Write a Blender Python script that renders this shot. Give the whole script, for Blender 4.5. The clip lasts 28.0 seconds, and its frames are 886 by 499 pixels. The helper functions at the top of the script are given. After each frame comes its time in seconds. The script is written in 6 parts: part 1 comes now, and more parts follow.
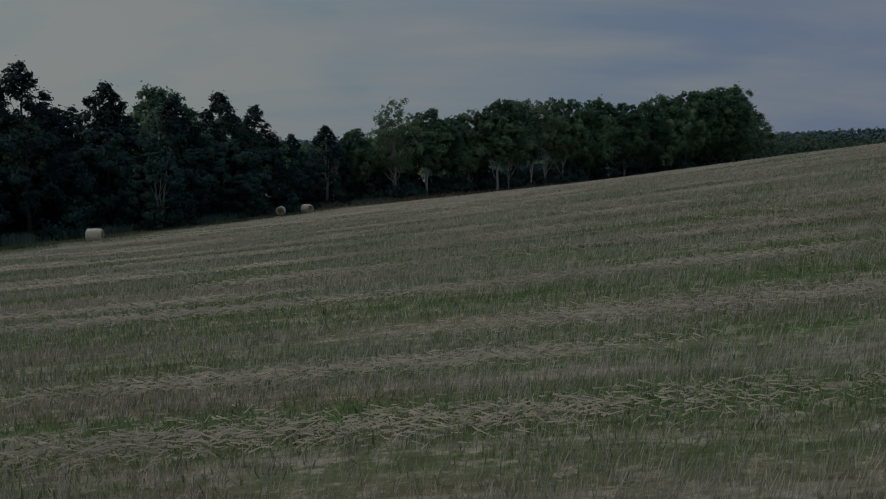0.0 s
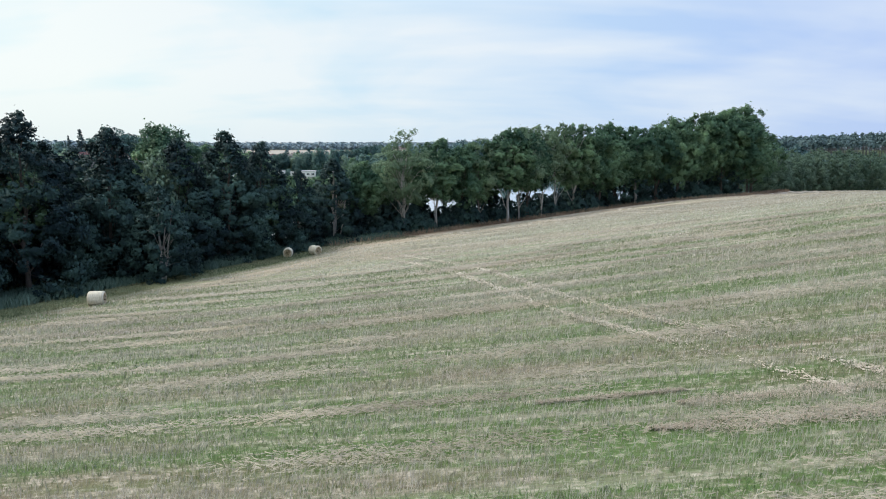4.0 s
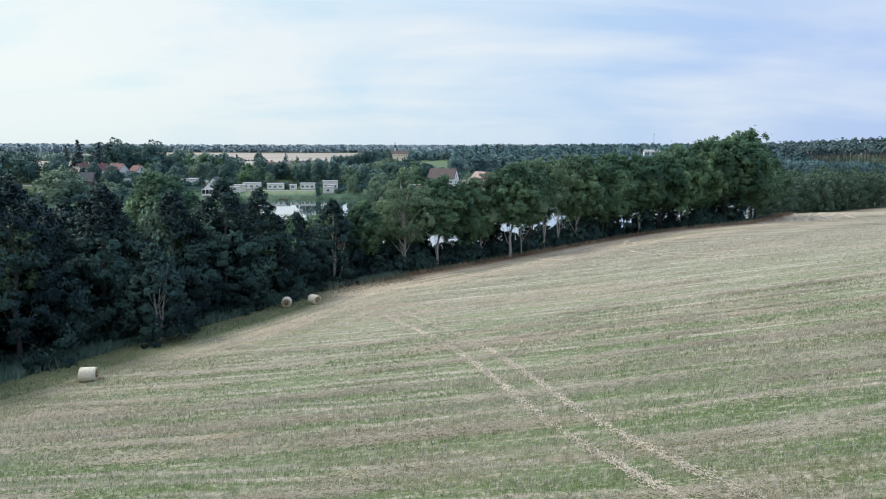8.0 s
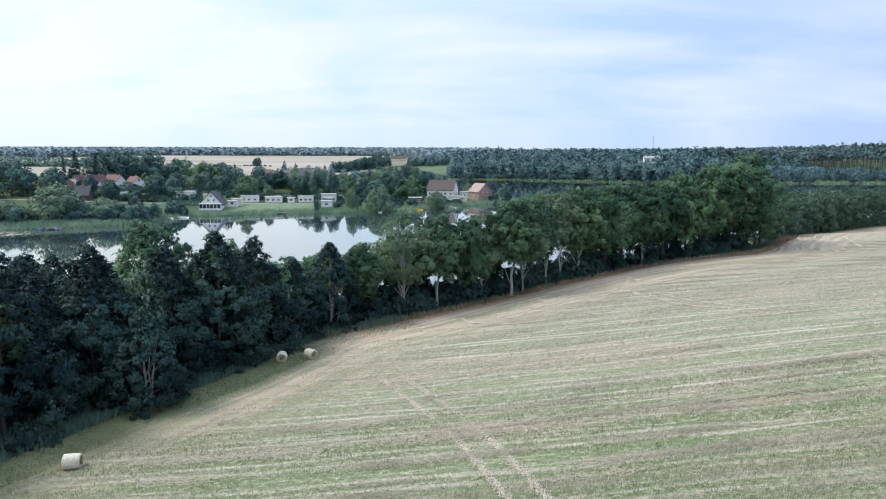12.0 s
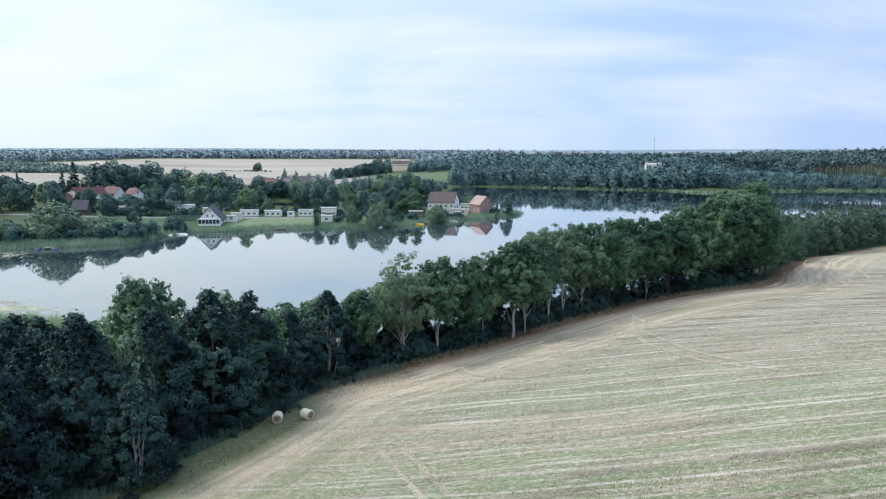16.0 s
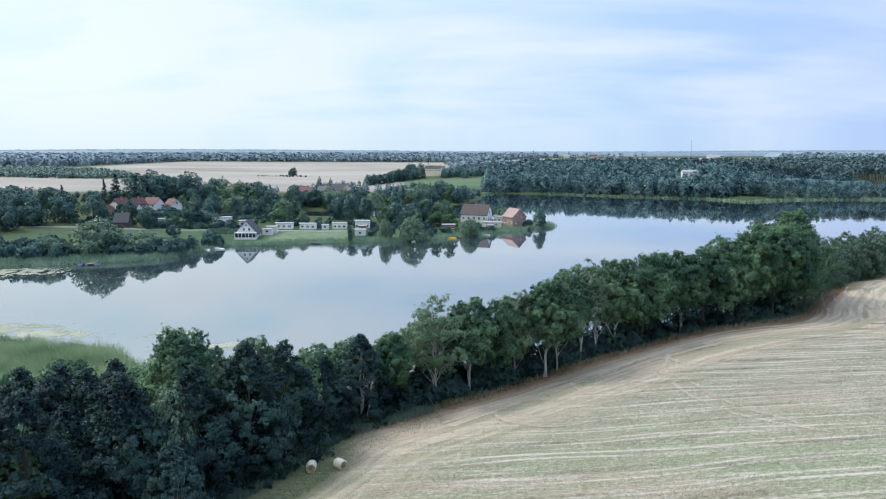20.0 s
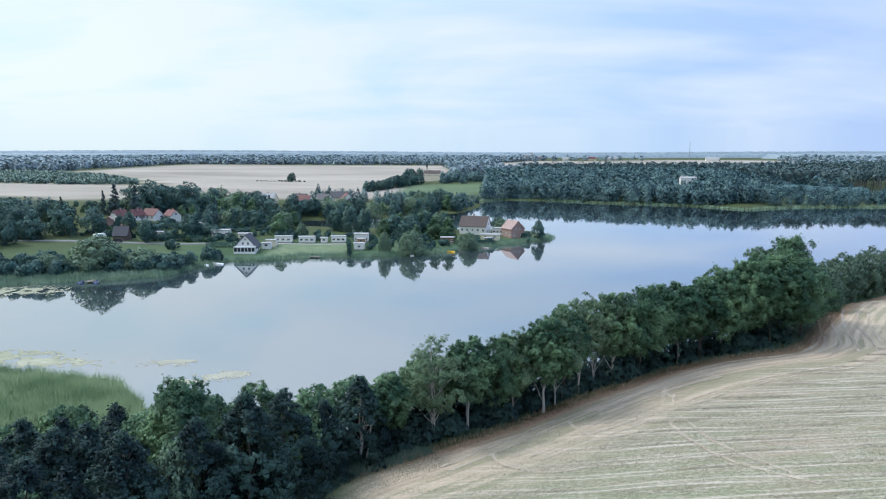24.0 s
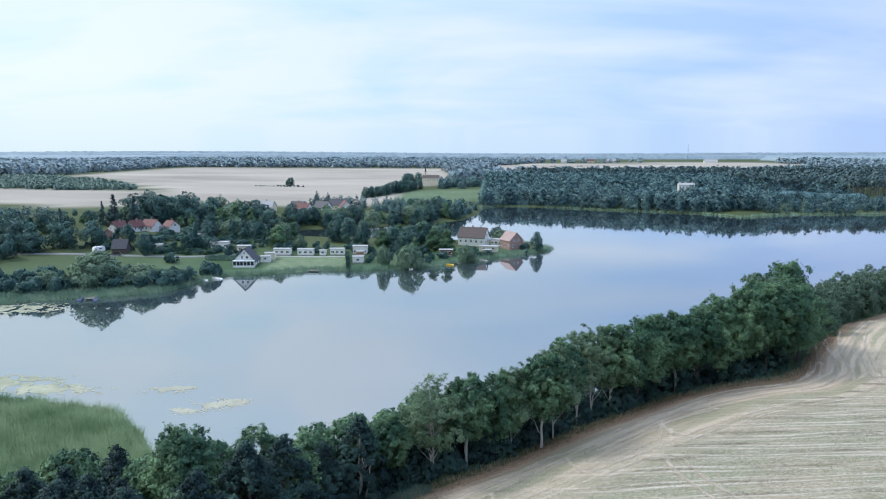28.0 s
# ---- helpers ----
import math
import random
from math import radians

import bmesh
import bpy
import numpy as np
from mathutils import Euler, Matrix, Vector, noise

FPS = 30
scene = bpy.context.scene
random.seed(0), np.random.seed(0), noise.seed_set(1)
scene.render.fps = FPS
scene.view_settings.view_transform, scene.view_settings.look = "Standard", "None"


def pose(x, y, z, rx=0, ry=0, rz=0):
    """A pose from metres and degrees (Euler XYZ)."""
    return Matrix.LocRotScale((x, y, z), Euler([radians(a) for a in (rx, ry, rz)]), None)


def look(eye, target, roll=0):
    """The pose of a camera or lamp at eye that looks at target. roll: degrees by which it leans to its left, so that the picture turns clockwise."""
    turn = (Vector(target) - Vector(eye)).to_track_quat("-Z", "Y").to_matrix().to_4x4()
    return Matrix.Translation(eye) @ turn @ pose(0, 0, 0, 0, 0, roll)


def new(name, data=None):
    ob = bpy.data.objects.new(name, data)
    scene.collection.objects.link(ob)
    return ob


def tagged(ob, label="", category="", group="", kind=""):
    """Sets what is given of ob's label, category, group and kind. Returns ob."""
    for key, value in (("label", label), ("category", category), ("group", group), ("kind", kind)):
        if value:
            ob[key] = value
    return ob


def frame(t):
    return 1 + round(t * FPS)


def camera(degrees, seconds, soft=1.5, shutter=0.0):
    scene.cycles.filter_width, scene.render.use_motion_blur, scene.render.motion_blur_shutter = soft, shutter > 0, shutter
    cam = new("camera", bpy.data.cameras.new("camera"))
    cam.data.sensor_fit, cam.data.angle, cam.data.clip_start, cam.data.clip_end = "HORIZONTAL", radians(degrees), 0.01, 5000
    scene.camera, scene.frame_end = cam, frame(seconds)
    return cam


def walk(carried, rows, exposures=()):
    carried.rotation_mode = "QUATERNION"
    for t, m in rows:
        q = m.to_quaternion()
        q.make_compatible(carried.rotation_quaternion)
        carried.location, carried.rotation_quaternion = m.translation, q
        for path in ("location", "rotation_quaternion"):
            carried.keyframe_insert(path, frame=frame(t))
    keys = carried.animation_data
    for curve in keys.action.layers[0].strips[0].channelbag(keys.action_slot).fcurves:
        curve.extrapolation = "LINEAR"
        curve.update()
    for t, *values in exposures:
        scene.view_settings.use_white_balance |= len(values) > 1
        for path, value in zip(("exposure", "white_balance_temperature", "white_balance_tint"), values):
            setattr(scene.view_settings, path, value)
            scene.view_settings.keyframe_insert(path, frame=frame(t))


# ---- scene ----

cam = camera(64.43, 28.0, soft=1.1)
PITCH, ROLL = -7.94, 0.09
ROWS = [
    (0, 0.00, 0.00, 8.92, 0.03), (0.5, -0.32, 0.57, 9.46, 0.03), (1, -0.60, 1.10, 10.01, 0.02), (2, -1.01, 1.95, 11.10, 0.02),
    (3, -1.25, 2.68, 12.25, 0.04), (3.5, -1.35, 2.99, 12.84, 0.05), (4.5, -1.48, 3.56, 14.13, 0.05), (5.5, -1.58, 4.16, 15.45, 0.05),
    (7, -1.71, 5.16, 17.45, 0.01), (8, -1.79, 5.87, 18.78, -0.02), (10.5, -1.92, 7.79, 22.13, -0.08), (12.5, -1.90, 9.42, 24.96, -0.10),
    (13.5, -1.87, 10.28, 26.41, -0.11), (14.5, -1.84, 11.10, 27.86, -0.13), (15.5, -1.85, 11.83, 29.29, -0.16), (16, -1.86, 12.08, 30.01, -0.02),
    (16.5, -1.86, 12.20, 30.72, 0.53), (17, -1.87, 12.27, 31.44, 1.19), (17.5, -1.87, 12.30, 32.15, 1.86), (18, -1.87, 12.32, 32.87, 2.49),
    (18.5, -1.86, 12.33, 33.60, 2.68), (20, -1.83, 12.32, 35.80, 2.68), (21.5, -1.84, 12.36, 37.93, 2.65), (22.5, -1.84, 12.40, 39.34, 2.62),
    (23.5, -1.83, 12.43, 40.75, 2.59), (26, -1.82, 12.46, 44.20, 2.53), (28, -1.86, 12.48, 46.92, 2.46),
]
# the picture fades in from dark during the first second
FADE = [(0.0, -2.05, 6600, 10), (0.2, -1.6, 6600, 10), (0.5, -0.85, 6600, 10), (0.8, -0.25, 6600, 10), (1.1, 0.0, 6600, 10), (5.0, 0.0, 6560, 10), (7.0, -0.05, 6540, 10), (8.2, -0.04, 6510, 10), (10.0, 0.11, 6460, 10), (14.0, 0.08, 6340, 10), (18.0, 0.04, 6220, 10), (24.0, 0.0, 6090, 10), (28.0, 0.0, 6000, 10)]
walk(cam, [(t, pose(x, y, z, 90 + PITCH, 0, yaw) @ pose(0, 0, 0, 0, 0, ROLL)) for t, x, y, z, yaw in ROWS], FADE)

# ---- sky and sun: bright thin overcast, brighter to the left ----
SUN_AZ, SUN_EL = -72.0, 47.0          # degrees, from straight ahead (y) towards the right
sun_dir = Vector((math.sin(radians(SUN_AZ)) * math.cos(radians(SUN_EL)), math.cos(radians(SUN_AZ)) * math.cos(radians(SUN_EL)), math.sin(radians(SUN_EL))))
sun_data = bpy.data.lights.new("sun", "SUN")
sun_data.energy, sun_data.angle, sun_data.color = 2.7, radians(16), (1.0, 0.97, 0.93)
sun = new("sun", sun_data)
sun.matrix_world = look((0, 0, 300), Vector((0, 0, 300)) - sun_dir)

world = bpy.data.worlds.new("overcast_sky")
scene.world = world
world.use_nodes = True


class Nodes:
    """Short way to lay out a node tree."""

    def __init__(self, tree):
        self.tree = tree
        tree.nodes.clear()

    def add(self, kind, ins=None):
        n = self.tree.nodes.new(kind)
        for k, v in (ins or {}).items():
            self.put(n.inputs[k], v)
        return n

    def put(self, socket, v):
        if isinstance(v, bpy.types.NodeSocket):
            self.tree.links.new(v, socket)
        elif isinstance(v, bpy.types.Node):
            self.tree.links.new(v.outputs[0], socket)
        else:
            socket.default_value = v

    def math(self, op, a, b=0.0, c=0.0, clamp=False):
        n = self.add("ShaderNodeMath")
        n.operation, n.use_clamp = op, clamp
        for i, v in enumerate((a, b, c)):
            self.put(n.inputs[i], v)
        return n.outputs[0]

    def mix(self, f, a, b, blend="MIX"):
        n = self.add("ShaderNodeMix")
        n.data_type, n.blend_type = "RGBA", blend
        self.put(n.inputs[0], f)
        self.put(n.inputs[6], a)
        self.put(n.inputs[7], b)
        return n.outputs[2]

    def noise(self, vec, scale, detail=4.0, rough=0.55, distort=0.0):
        return self.add("ShaderNodeTexNoise", {"Vector": vec, "Scale": scale, "Detail": detail, "Roughness": rough, "Distortion": distort}).outputs[0]

    def ramp(self, v, lo, hi, a=0.0, b=1.0):
        return self.add("ShaderNodeMapRange", {0: v, 1: lo, 2: hi, 3: a, 4: b}).outputs[0]

    def mapping(self, vec, scale=(1, 1, 1), rot=(0, 0, 0), loc=(0, 0, 0)):
        return self.add("ShaderNodeMapping", {"Vector": vec, "Scale": scale, "Rotation": rot, "Location": loc}).outputs[0]


def rgb(r, g, b):
    return (r, g, b, 1.0)


w = Nodes(world.node_tree)
d = w.add("ShaderNodeTexCoord").outputs["Generated"]
sep = w.add("ShaderNodeSeparateXYZ", {0: d})
sky = w.add("ShaderNodeTexSky")
sky.sky_type, sky.sun_disc, sky.sun_elevation, sky.sun_rotation, sky.dust_density = "NISHITA", False, radians(SUN_EL), radians(SUN_AZ), 2.0
bg_sky = w.add("ShaderNodeBackground", {"Color": sky, "Strength": 0.13})
high = w.math("MAXIMUM", sep.outputs[2], 0.03)
flat = w.add("ShaderNodeCombineXYZ", {0: w.math("DIVIDE", sep.outputs[0], w.math("ADD", high, 0.25)), 1: w.math("DIVIDE", sep.outputs[1], w.math("ADD", high, 0.25)), 2: 0.0})
cloud_a = w.noise(flat, 1.1, 4.0, 0.5, 0.6)
cloud_b = w.noise(w.mapping(flat, (0.5, 1.6, 1), loc=(3.1, 1.7, 0)), 2.2, 3.0, 0.5)
side = w.ramp(sep.outputs[0], -0.45, 0.55)
body_mask = w.math("ADD", w.math("MULTIPLY", cloud_a, 0.65), w.math("MULTIPLY", cloud_b, 0.35))
thick = w.ramp(w.math("SUBTRACT", body_mask, w.math("MULTIPLY", side, 0.16)), 0.30, 0.52)
cloud_col = w.mix(side, rgb(0.93, 1.0, 1.0), rgb(0.72, 0.83, 1.0))
cloud_col = w.mix(thick, w.mix(side, rgb(0.66, 0.92, 1.0), rgb(0.44, 0.60, 0.98)), cloud_col)
cloud_col = w.mix(w.ramp(sep.outputs[2], 0.0, 0.10, 0.45, 0.0), cloud_col, w.mix(side, rgb(0.74, 0.93, 1.0), rgb(0.62, 0.77, 1.0)))
# an overcast sky is brightest overhead
overhead = w.ramp(sep.outputs[2], 0.19, 0.70, 1.0, 1.95)
# and dimmer on the side away from the veiled sun
overhead = w.math("MULTIPLY", overhead, w.ramp(sep.outputs[1], -0.55, 0.35, 0.78, 1.0))
bg_cloud = w.add("ShaderNodeBackground", {"Color": cloud_col, "Strength": overhead})
mixed = w.add("ShaderNodeMixShader", {0: 0.9, 1: bg_sky, 2: bg_cloud})
w.add("ShaderNodeOutputWorld", {"Surface": mixed})


# ---- materials ----
def material(name):
    m = bpy.data.materials.new(name)
    m.use_nodes = True
    return m, Nodes(m.node_tree)


def finish(n, shader):
    n.add("ShaderNodeOutputMaterial", {"Surface": shader})


def leaf_material(name, dark, light, translucent=0.25, speckle=0.45, groups=0.5):
    """Leaves: every spray a little different, every tree too, with broad sunnier patches."""
    m, n = material(name)
    geo = n.add("ShaderNodeNewGeometry")
    info = n.add("ShaderNodeObjectInfo")
    pos = n.add("ShaderNodeTexCoord").outputs["Object"]
    v = n.math("MULTIPLY", geo.outputs["Random Per Island"], speckle)
    v = n.math("ADD", v, n.math("MULTIPLY", info.outputs["Random"], 0.30))
    v = n.math("ADD", v, n.math("MULTIPLY", n.ramp(n.noise(pos, 0.55, 3.0), 0.35, 0.65), 0.25))
    v = n.math("ADD", v, n.math("SUBTRACT", n.math("MULTIPLY", n.ramp(n.noise(pos, 0.11, 1.0), 0.35, 0.65), groups), groups / 2), clamp=True)
    col = n.mix(v, rgb(*dark), rgb(*light))
    col = n.mix(n.ramp(n.noise(pos, 0.23, 2.0), 0.56, 0.75, 0.0, 0.25), col, rgb(light[0] * 1.12, light[1] * 1.05, light[2] * 0.8))
    p = n.add("ShaderNodeBsdfPrincipled", {"Base Color": col, "Roughness": 0.65, "Specular IOR Level": 0.14})
    tr = n.add("ShaderNodeBsdfTranslucent", {"Color": col})
    finish(n, n.add("ShaderNodeMixShader", {0: translucent, 1: p, 2: tr}))
    return m


def plain_material(name, colour, rough=0.7, var=0.18, scale=3.0, metal=0.0, stretch=(1, 1, 1), bump=0.15):
    """A painted, rendered, wooden or stony surface with grain and blotches at two scales."""
    m, n = material(name)
    pos = n.mapping(n.add("ShaderNodeTexCoord").outputs["Object"], stretch)
    a = n.noise(pos, scale, 5.0)
    b = n.noise(pos, scale * 0.21, 3.0)
    v = n.math("ADD", n.math("MULTIPLY", a, 0.5), n.math("MULTIPLY", b, 0.5))
    c = colour
    col = n.mix(n.ramp(v, 0.3, 0.7), rgb(*[x * (1 - var) for x in c]), rgb(*[min(1, x * (1 + var)) for x in c]))
    bm_ = n.add("ShaderNodeBump", {"Height": a, "Strength": bump, "Distance": 0.03})
    p = n.add("ShaderNodeBsdfPrincipled", {"Base Color": col, "Roughness": rough, "Metallic": metal, "Normal": bm_})
    finish(n, p)
    return m


LEAF_ALDER = leaf_material("alder_leaves", (0.012, 0.029, 0.033), (0.078, 0.144, 0.122), 0.2, 0.36, 0.8)
LEAF_BROAD = leaf_material("broad_leaves", (0.046, 0.102, 0.064), (0.220, 0.345, 0.185), 0.25, 0.4, 0.8)
LEAF_ASH = leaf_material("ash_leaves", (0.100, 0.160, 0.096), (0.270, 0.370, 0.230), 0.3, 0.3, 0.5)
LEAF_WILLOW = leaf_material("willow_leaves", (0.100, 0.165, 0.115), (0.235, 0.325, 0.225), 0.2, 0.25, 0.4)
# trees across the lake: leaves made bluer to carry distance haze in their colour
LEAF_HAZED_FAR = leaf_material("haze_tinted_wood_leaves", (0.036, 0.084, 0.082), (0.155, 0.255, 0.220), 0.15, 0.25, 1.0)
LEAF_HAZED_SHORE = leaf_material("haze_tinted_shore_leaves", (0.046, 0.098, 0.116), (0.175, 0.275, 0.272), 0.15, 0.25, 1.1)
LEAF_SALLOW = leaf_material("sallow_leaves", (0.050, 0.094, 0.064), (0.160, 0.228, 0.158), 0.2, 0.3, 0.5)
# next two: aerial haze painted in as a pale blue leaf colour
LEAF_HAZED_HORIZON = leaf_material("haze_tinted_far_leaves", (0.185, 0.252, 0.290), (0.285, 0.355, 0.385), 0.15, 0.15, 0.9)
LEAF_HAZE = leaf_material("haze_tinted_horizon_leaves", (0.215, 0.275, 0.325), (0.300, 0.360, 0.400), 0.15, 0.3, 0.8)
LEAF_PLANTED = leaf_material("plantation_leaves", (0.105, 0.165, 0.150), (0.210, 0.290, 0.245), 0.15, 0.2, 0.8)
LEAF_PINE = leaf_material("pine_needles", (0.050, 0.090, 0.100), (0.130, 0.190, 0.192), 0.1, 0.25, 0.9)
REED_SHORE = leaf_material("shore_reeds", (0.090, 0.165, 0.115), (0.225, 0.325, 0.235), 0.25, 0.3, 0.6)
REED = leaf_material("reed_blades", (0.090, 0.165, 0.075), (0.245, 0.335, 0.185), 0.25, 0.4, 0.9)
NETTLE = leaf_material("nettle_leaves", (0.045, 0.085, 0.066), (0.110, 0.168, 0.128), 0.2, 0.3, 0.5)
DRYGRASS = leaf_material("dry_grass", (0.150, 0.095, 0.062), (0.370, 0.265, 0.180), 0.2, 0.45, 0.5)
BARK = plain_material("dark_bark", (0.075, 0.062, 0.050), 0.9, 0.35, 6.0, stretch=(1, 1, 0.3), bump=0.6)
BARK_PALE = plain_material("pale_bark", (0.36, 0.345, 0.32), 0.85, 0.35, 5.0, stretch=(1, 1, 0.3), bump=0.5)
BARK_PINE = plain_material("pine_bark", (0.105, 0.105, 0.112), 0.9, 0.3, 3.0, bump=0.4)


# ---- plan: shores, field edge, heights ----
def chain(*parts):
    return np.array([q for piece in parts for q in piece], float)


FIELD_EDGE = chain([(-130, -120), (-95, -20), (-62, 22), (-46, 42), (-35.4, 59), (-31, 68.3), (-24.3, 79.5), (-17.6, 94), (-7.3, 101.5), (3.7, 109.4)],
                   [(11, 116.4), (18.5, 122.9), (34.2, 133.8), (45.7, 138.7), (57, 142), (64, 148.5), (69, 158), (84.7, 181), (100, 202), (130, 225), (200, 258), (330, 290), (560, 320)])
NEAR_SHORE = [(-700, 60), (-420, 92), (-230, 112), (-150, 126), (-108, 131), (-78, 129), (-63, 124), (-55, 116), (-44, 109), (-28, 108), (-14, 112), (-4, 118), (6, 124)]
EAST_SHORE = [(16, 132), (28, 142), (42, 152), (56, 162), (66, 178), (82, 202), (104, 222), (134, 242), (200, 276), (330, 318), (520, 350), (640, 410), (600, 500), (430, 560)]
FAR_SHORE = [(303, 557), (245, 552), (215, 540), (192, 524), (180, 545), (171, 558), (104, 587), (52, 618), (18, 622), (4, 600), (2, 540), (-10, 490), (-34, 458), (-70, 440), (-104, 428)]
INLET = [(-112, 414), (-100, 400), (-70, 392), (-40, 388), (-10, 388), (14, 386), (28, 380), (36, 366)]
VILLAGE_SHORE = [(37, 356), (33, 344), (22, 335), (12, 326), (-6, 308), (-24, 292), (-45, 285), (-66, 284), (-80, 274), (-96, 271), (-102, 254), (-105, 240), (-119, 231), (-135, 226), (-150, 217), (-200, 204), (-330, 192), (-500, 190), (-760, 210)]
LAKE = chain(NEAR_SHORE, EAST_SHORE, FAR_SHORE, INLET, VILLAGE_SHORE)


def edge_distance(line, px, py, closed):
    """Distance from points to a broken line."""
    a = line
    b = np.roll(line, -1, axis=0)
    if not closed:
        a, b = line[:-1], line[1:]
    best = np.full(px.shape, 1e9)
    for (ax, ay), (bx, by) in zip(a, b):
        dx, dy = bx - ax, by - ay
        s = np.clip(((px - ax) * dx + (py - ay) * dy) / (dx * dx + dy * dy), 0, 1)
        best = np.minimum(best, np.hypot(px - ax - s * dx, py - ay - s * dy))
    return best


def inside(poly, px, py):
    res = np.zeros(px.shape, bool)
    j = len(poly) - 1
    for i in range(len(poly)):
        (xi, yi), (xj, yj) = poly[i], poly[j]
        if yi != yj:
            res ^= ((yi > py) != (yj > py)) & (px < (xj - xi) * (py - yi) / (yj - yi) + xi)
        j = i
    return res


FIELD = np.vstack([FIELD_EDGE, [(560, -900), (-130, -900)]])
HILL = {(-60, 0): -0.24, (-60, 60): -1.74, (-60, 120): -1.27, (0, 60): -0.32, (0, 120): -2.21, (0, 180): 2.66, (60, 0): 3.49, (60, 60): 6.52, (60, 120): -0.76,
        (60, 180): 1.67, (60, 240): -2.0, (120, 0): 1.37, (120, 60): 2.33, (120, 120): 0.9, (120, 180): 0.7, (120, 240): -2.4}


def bell(px, py, cx, cy, s):
    return np.exp(-((px - cx) ** 2 + (py - cy) ** 2) / (2 * s * s))


def heights(px, py):
    px, py = np.asarray(px, float), np.asarray(py, float)
    shore = edge_distance(LAKE, px, py, True)
    wet = inside(LAKE, px, py)
    field = 3.0 + sum(a * bell(px, py, cx, cy, 48.0) for (cx, cy), a in HILL.items())
    north = 1.1 + 22 * (1 - np.exp(-shore / 800)) + (1 - np.exp(-shore / 60)) * (6.0 * bell(px, py, -200, 375, 60) + 8 * bell(px, py, 190, 660, 90) + 10 * bell(px, py, 470, 760, 80) + 7 * bell(px, py, 30, 720, 80))
    far = np.hypot(px, py)
    north = north + 6 * np.sin(px / 610 + 1.0) * np.sin(py / 730) * np.clip((far - 900) / 1500, 0, 1)
    south = (py < 150 + 0.5 * np.clip(px, 0, None)) & (py < 300) | (px > 560) & (py < 330)
    land = np.where(south, np.maximum(field, 0.7), north)
    land = 0.25 + (land - 0.25) * (1 - np.exp(-(shore / 7.0)))
    return np.where(wet, -0.1 - 2.2 * (1 - np.exp(-shore / 6.0)), land)


def ground_z(x, y):
    return float(heights(np.array([x]), np.array([y]))[0])


# ---- mesh helpers ----
def raw_mesh(name, verts, faces, mats, smooth=False, normals=None):
    """A mesh from arrays: verts (n, 3), faces (m, 3) or (m, 4); normals (n, 3) round off leafy masses."""
    me = bpy.data.meshes.new(name)
    verts, faces = np.asarray(verts, np.float32), np.asarray(faces, np.int32)
    k = faces.shape[1]
    me.vertices.add(len(verts))
    me.vertices.foreach_set("co", verts.ravel())
    me.loops.add(faces.size)
    me.loops.foreach_set("vertex_index", faces.ravel())
    me.polygons.add(len(faces))
    me.polygons.foreach_set("loop_start", np.arange(0, faces.size, k, dtype=np.int32))
    me.polygons.foreach_set("use_smooth", np.full(len(faces), smooth or normals is not None))
    for m in mats if isinstance(mats, (list, tuple)) else [mats]:
        me.materials.append(m)
    me.update(calc_edges=True)
    if normals is not None:
        me.normals_split_custom_set_from_vertices(np.asarray(normals, np.float32))
    return me


def part(name, bm, mat, parent, label=""):
    me = bpy.data.meshes.new(name)
    bm.normal_update()
    bm.to_mesh(me)
    bm.free()
    me.materials.append(mat)
    ob = new(name, me)
    ob.parent = parent
    return tagged(ob, label)


def box(bm, x0, y0, z0, x1, y1, z1, bevel=0.0):
    m = Matrix.Translation(((x0 + x1) / 2, (y0 + y1) / 2, (z0 + z1) / 2)) @ Matrix.Diagonal((x1 - x0, y1 - y0, z1 - z0, 1))
    r = bmesh.ops.create_cube(bm, size=1.0, matrix=m)
    if bevel:
        vs = set(r["verts"])
        bmesh.ops.bevel(bm, geom=[e for e in bm.edges if e.verts[0] in vs and e.verts[1] in vs], offset=bevel, segments=2, affect="EDGES", profile=0.5)
    return bm


def tube(points, radii, sides=6):
    """A tapered tube along points: verts and quads."""
    pts = np.asarray(points, float)
    vs, fs = [], []
    for i, q in enumerate(pts):
        t = pts[min(i + 1, len(pts) - 1)] - pts[max(i - 1, 0)]
        t = t / (np.linalg.norm(t) + 1e-9)
        u = np.cross(t, (0.31, 0.95, 0.05))
        u /= np.linalg.norm(u) + 1e-9
        v = np.cross(t, u)
        for s in range(sides):
            a = 2 * math.pi * s / sides
            vs.append(q + radii[i] * (math.cos(a) * u + math.sin(a) * v))
    for i in range(len(pts) - 1):
        for s in range(sides):
            a, b = i * sides + s, i * sides + (s + 1) % sides
            fs.append((a, b, b + sides, a + sides))
    return np.array(vs), np.array(fs)


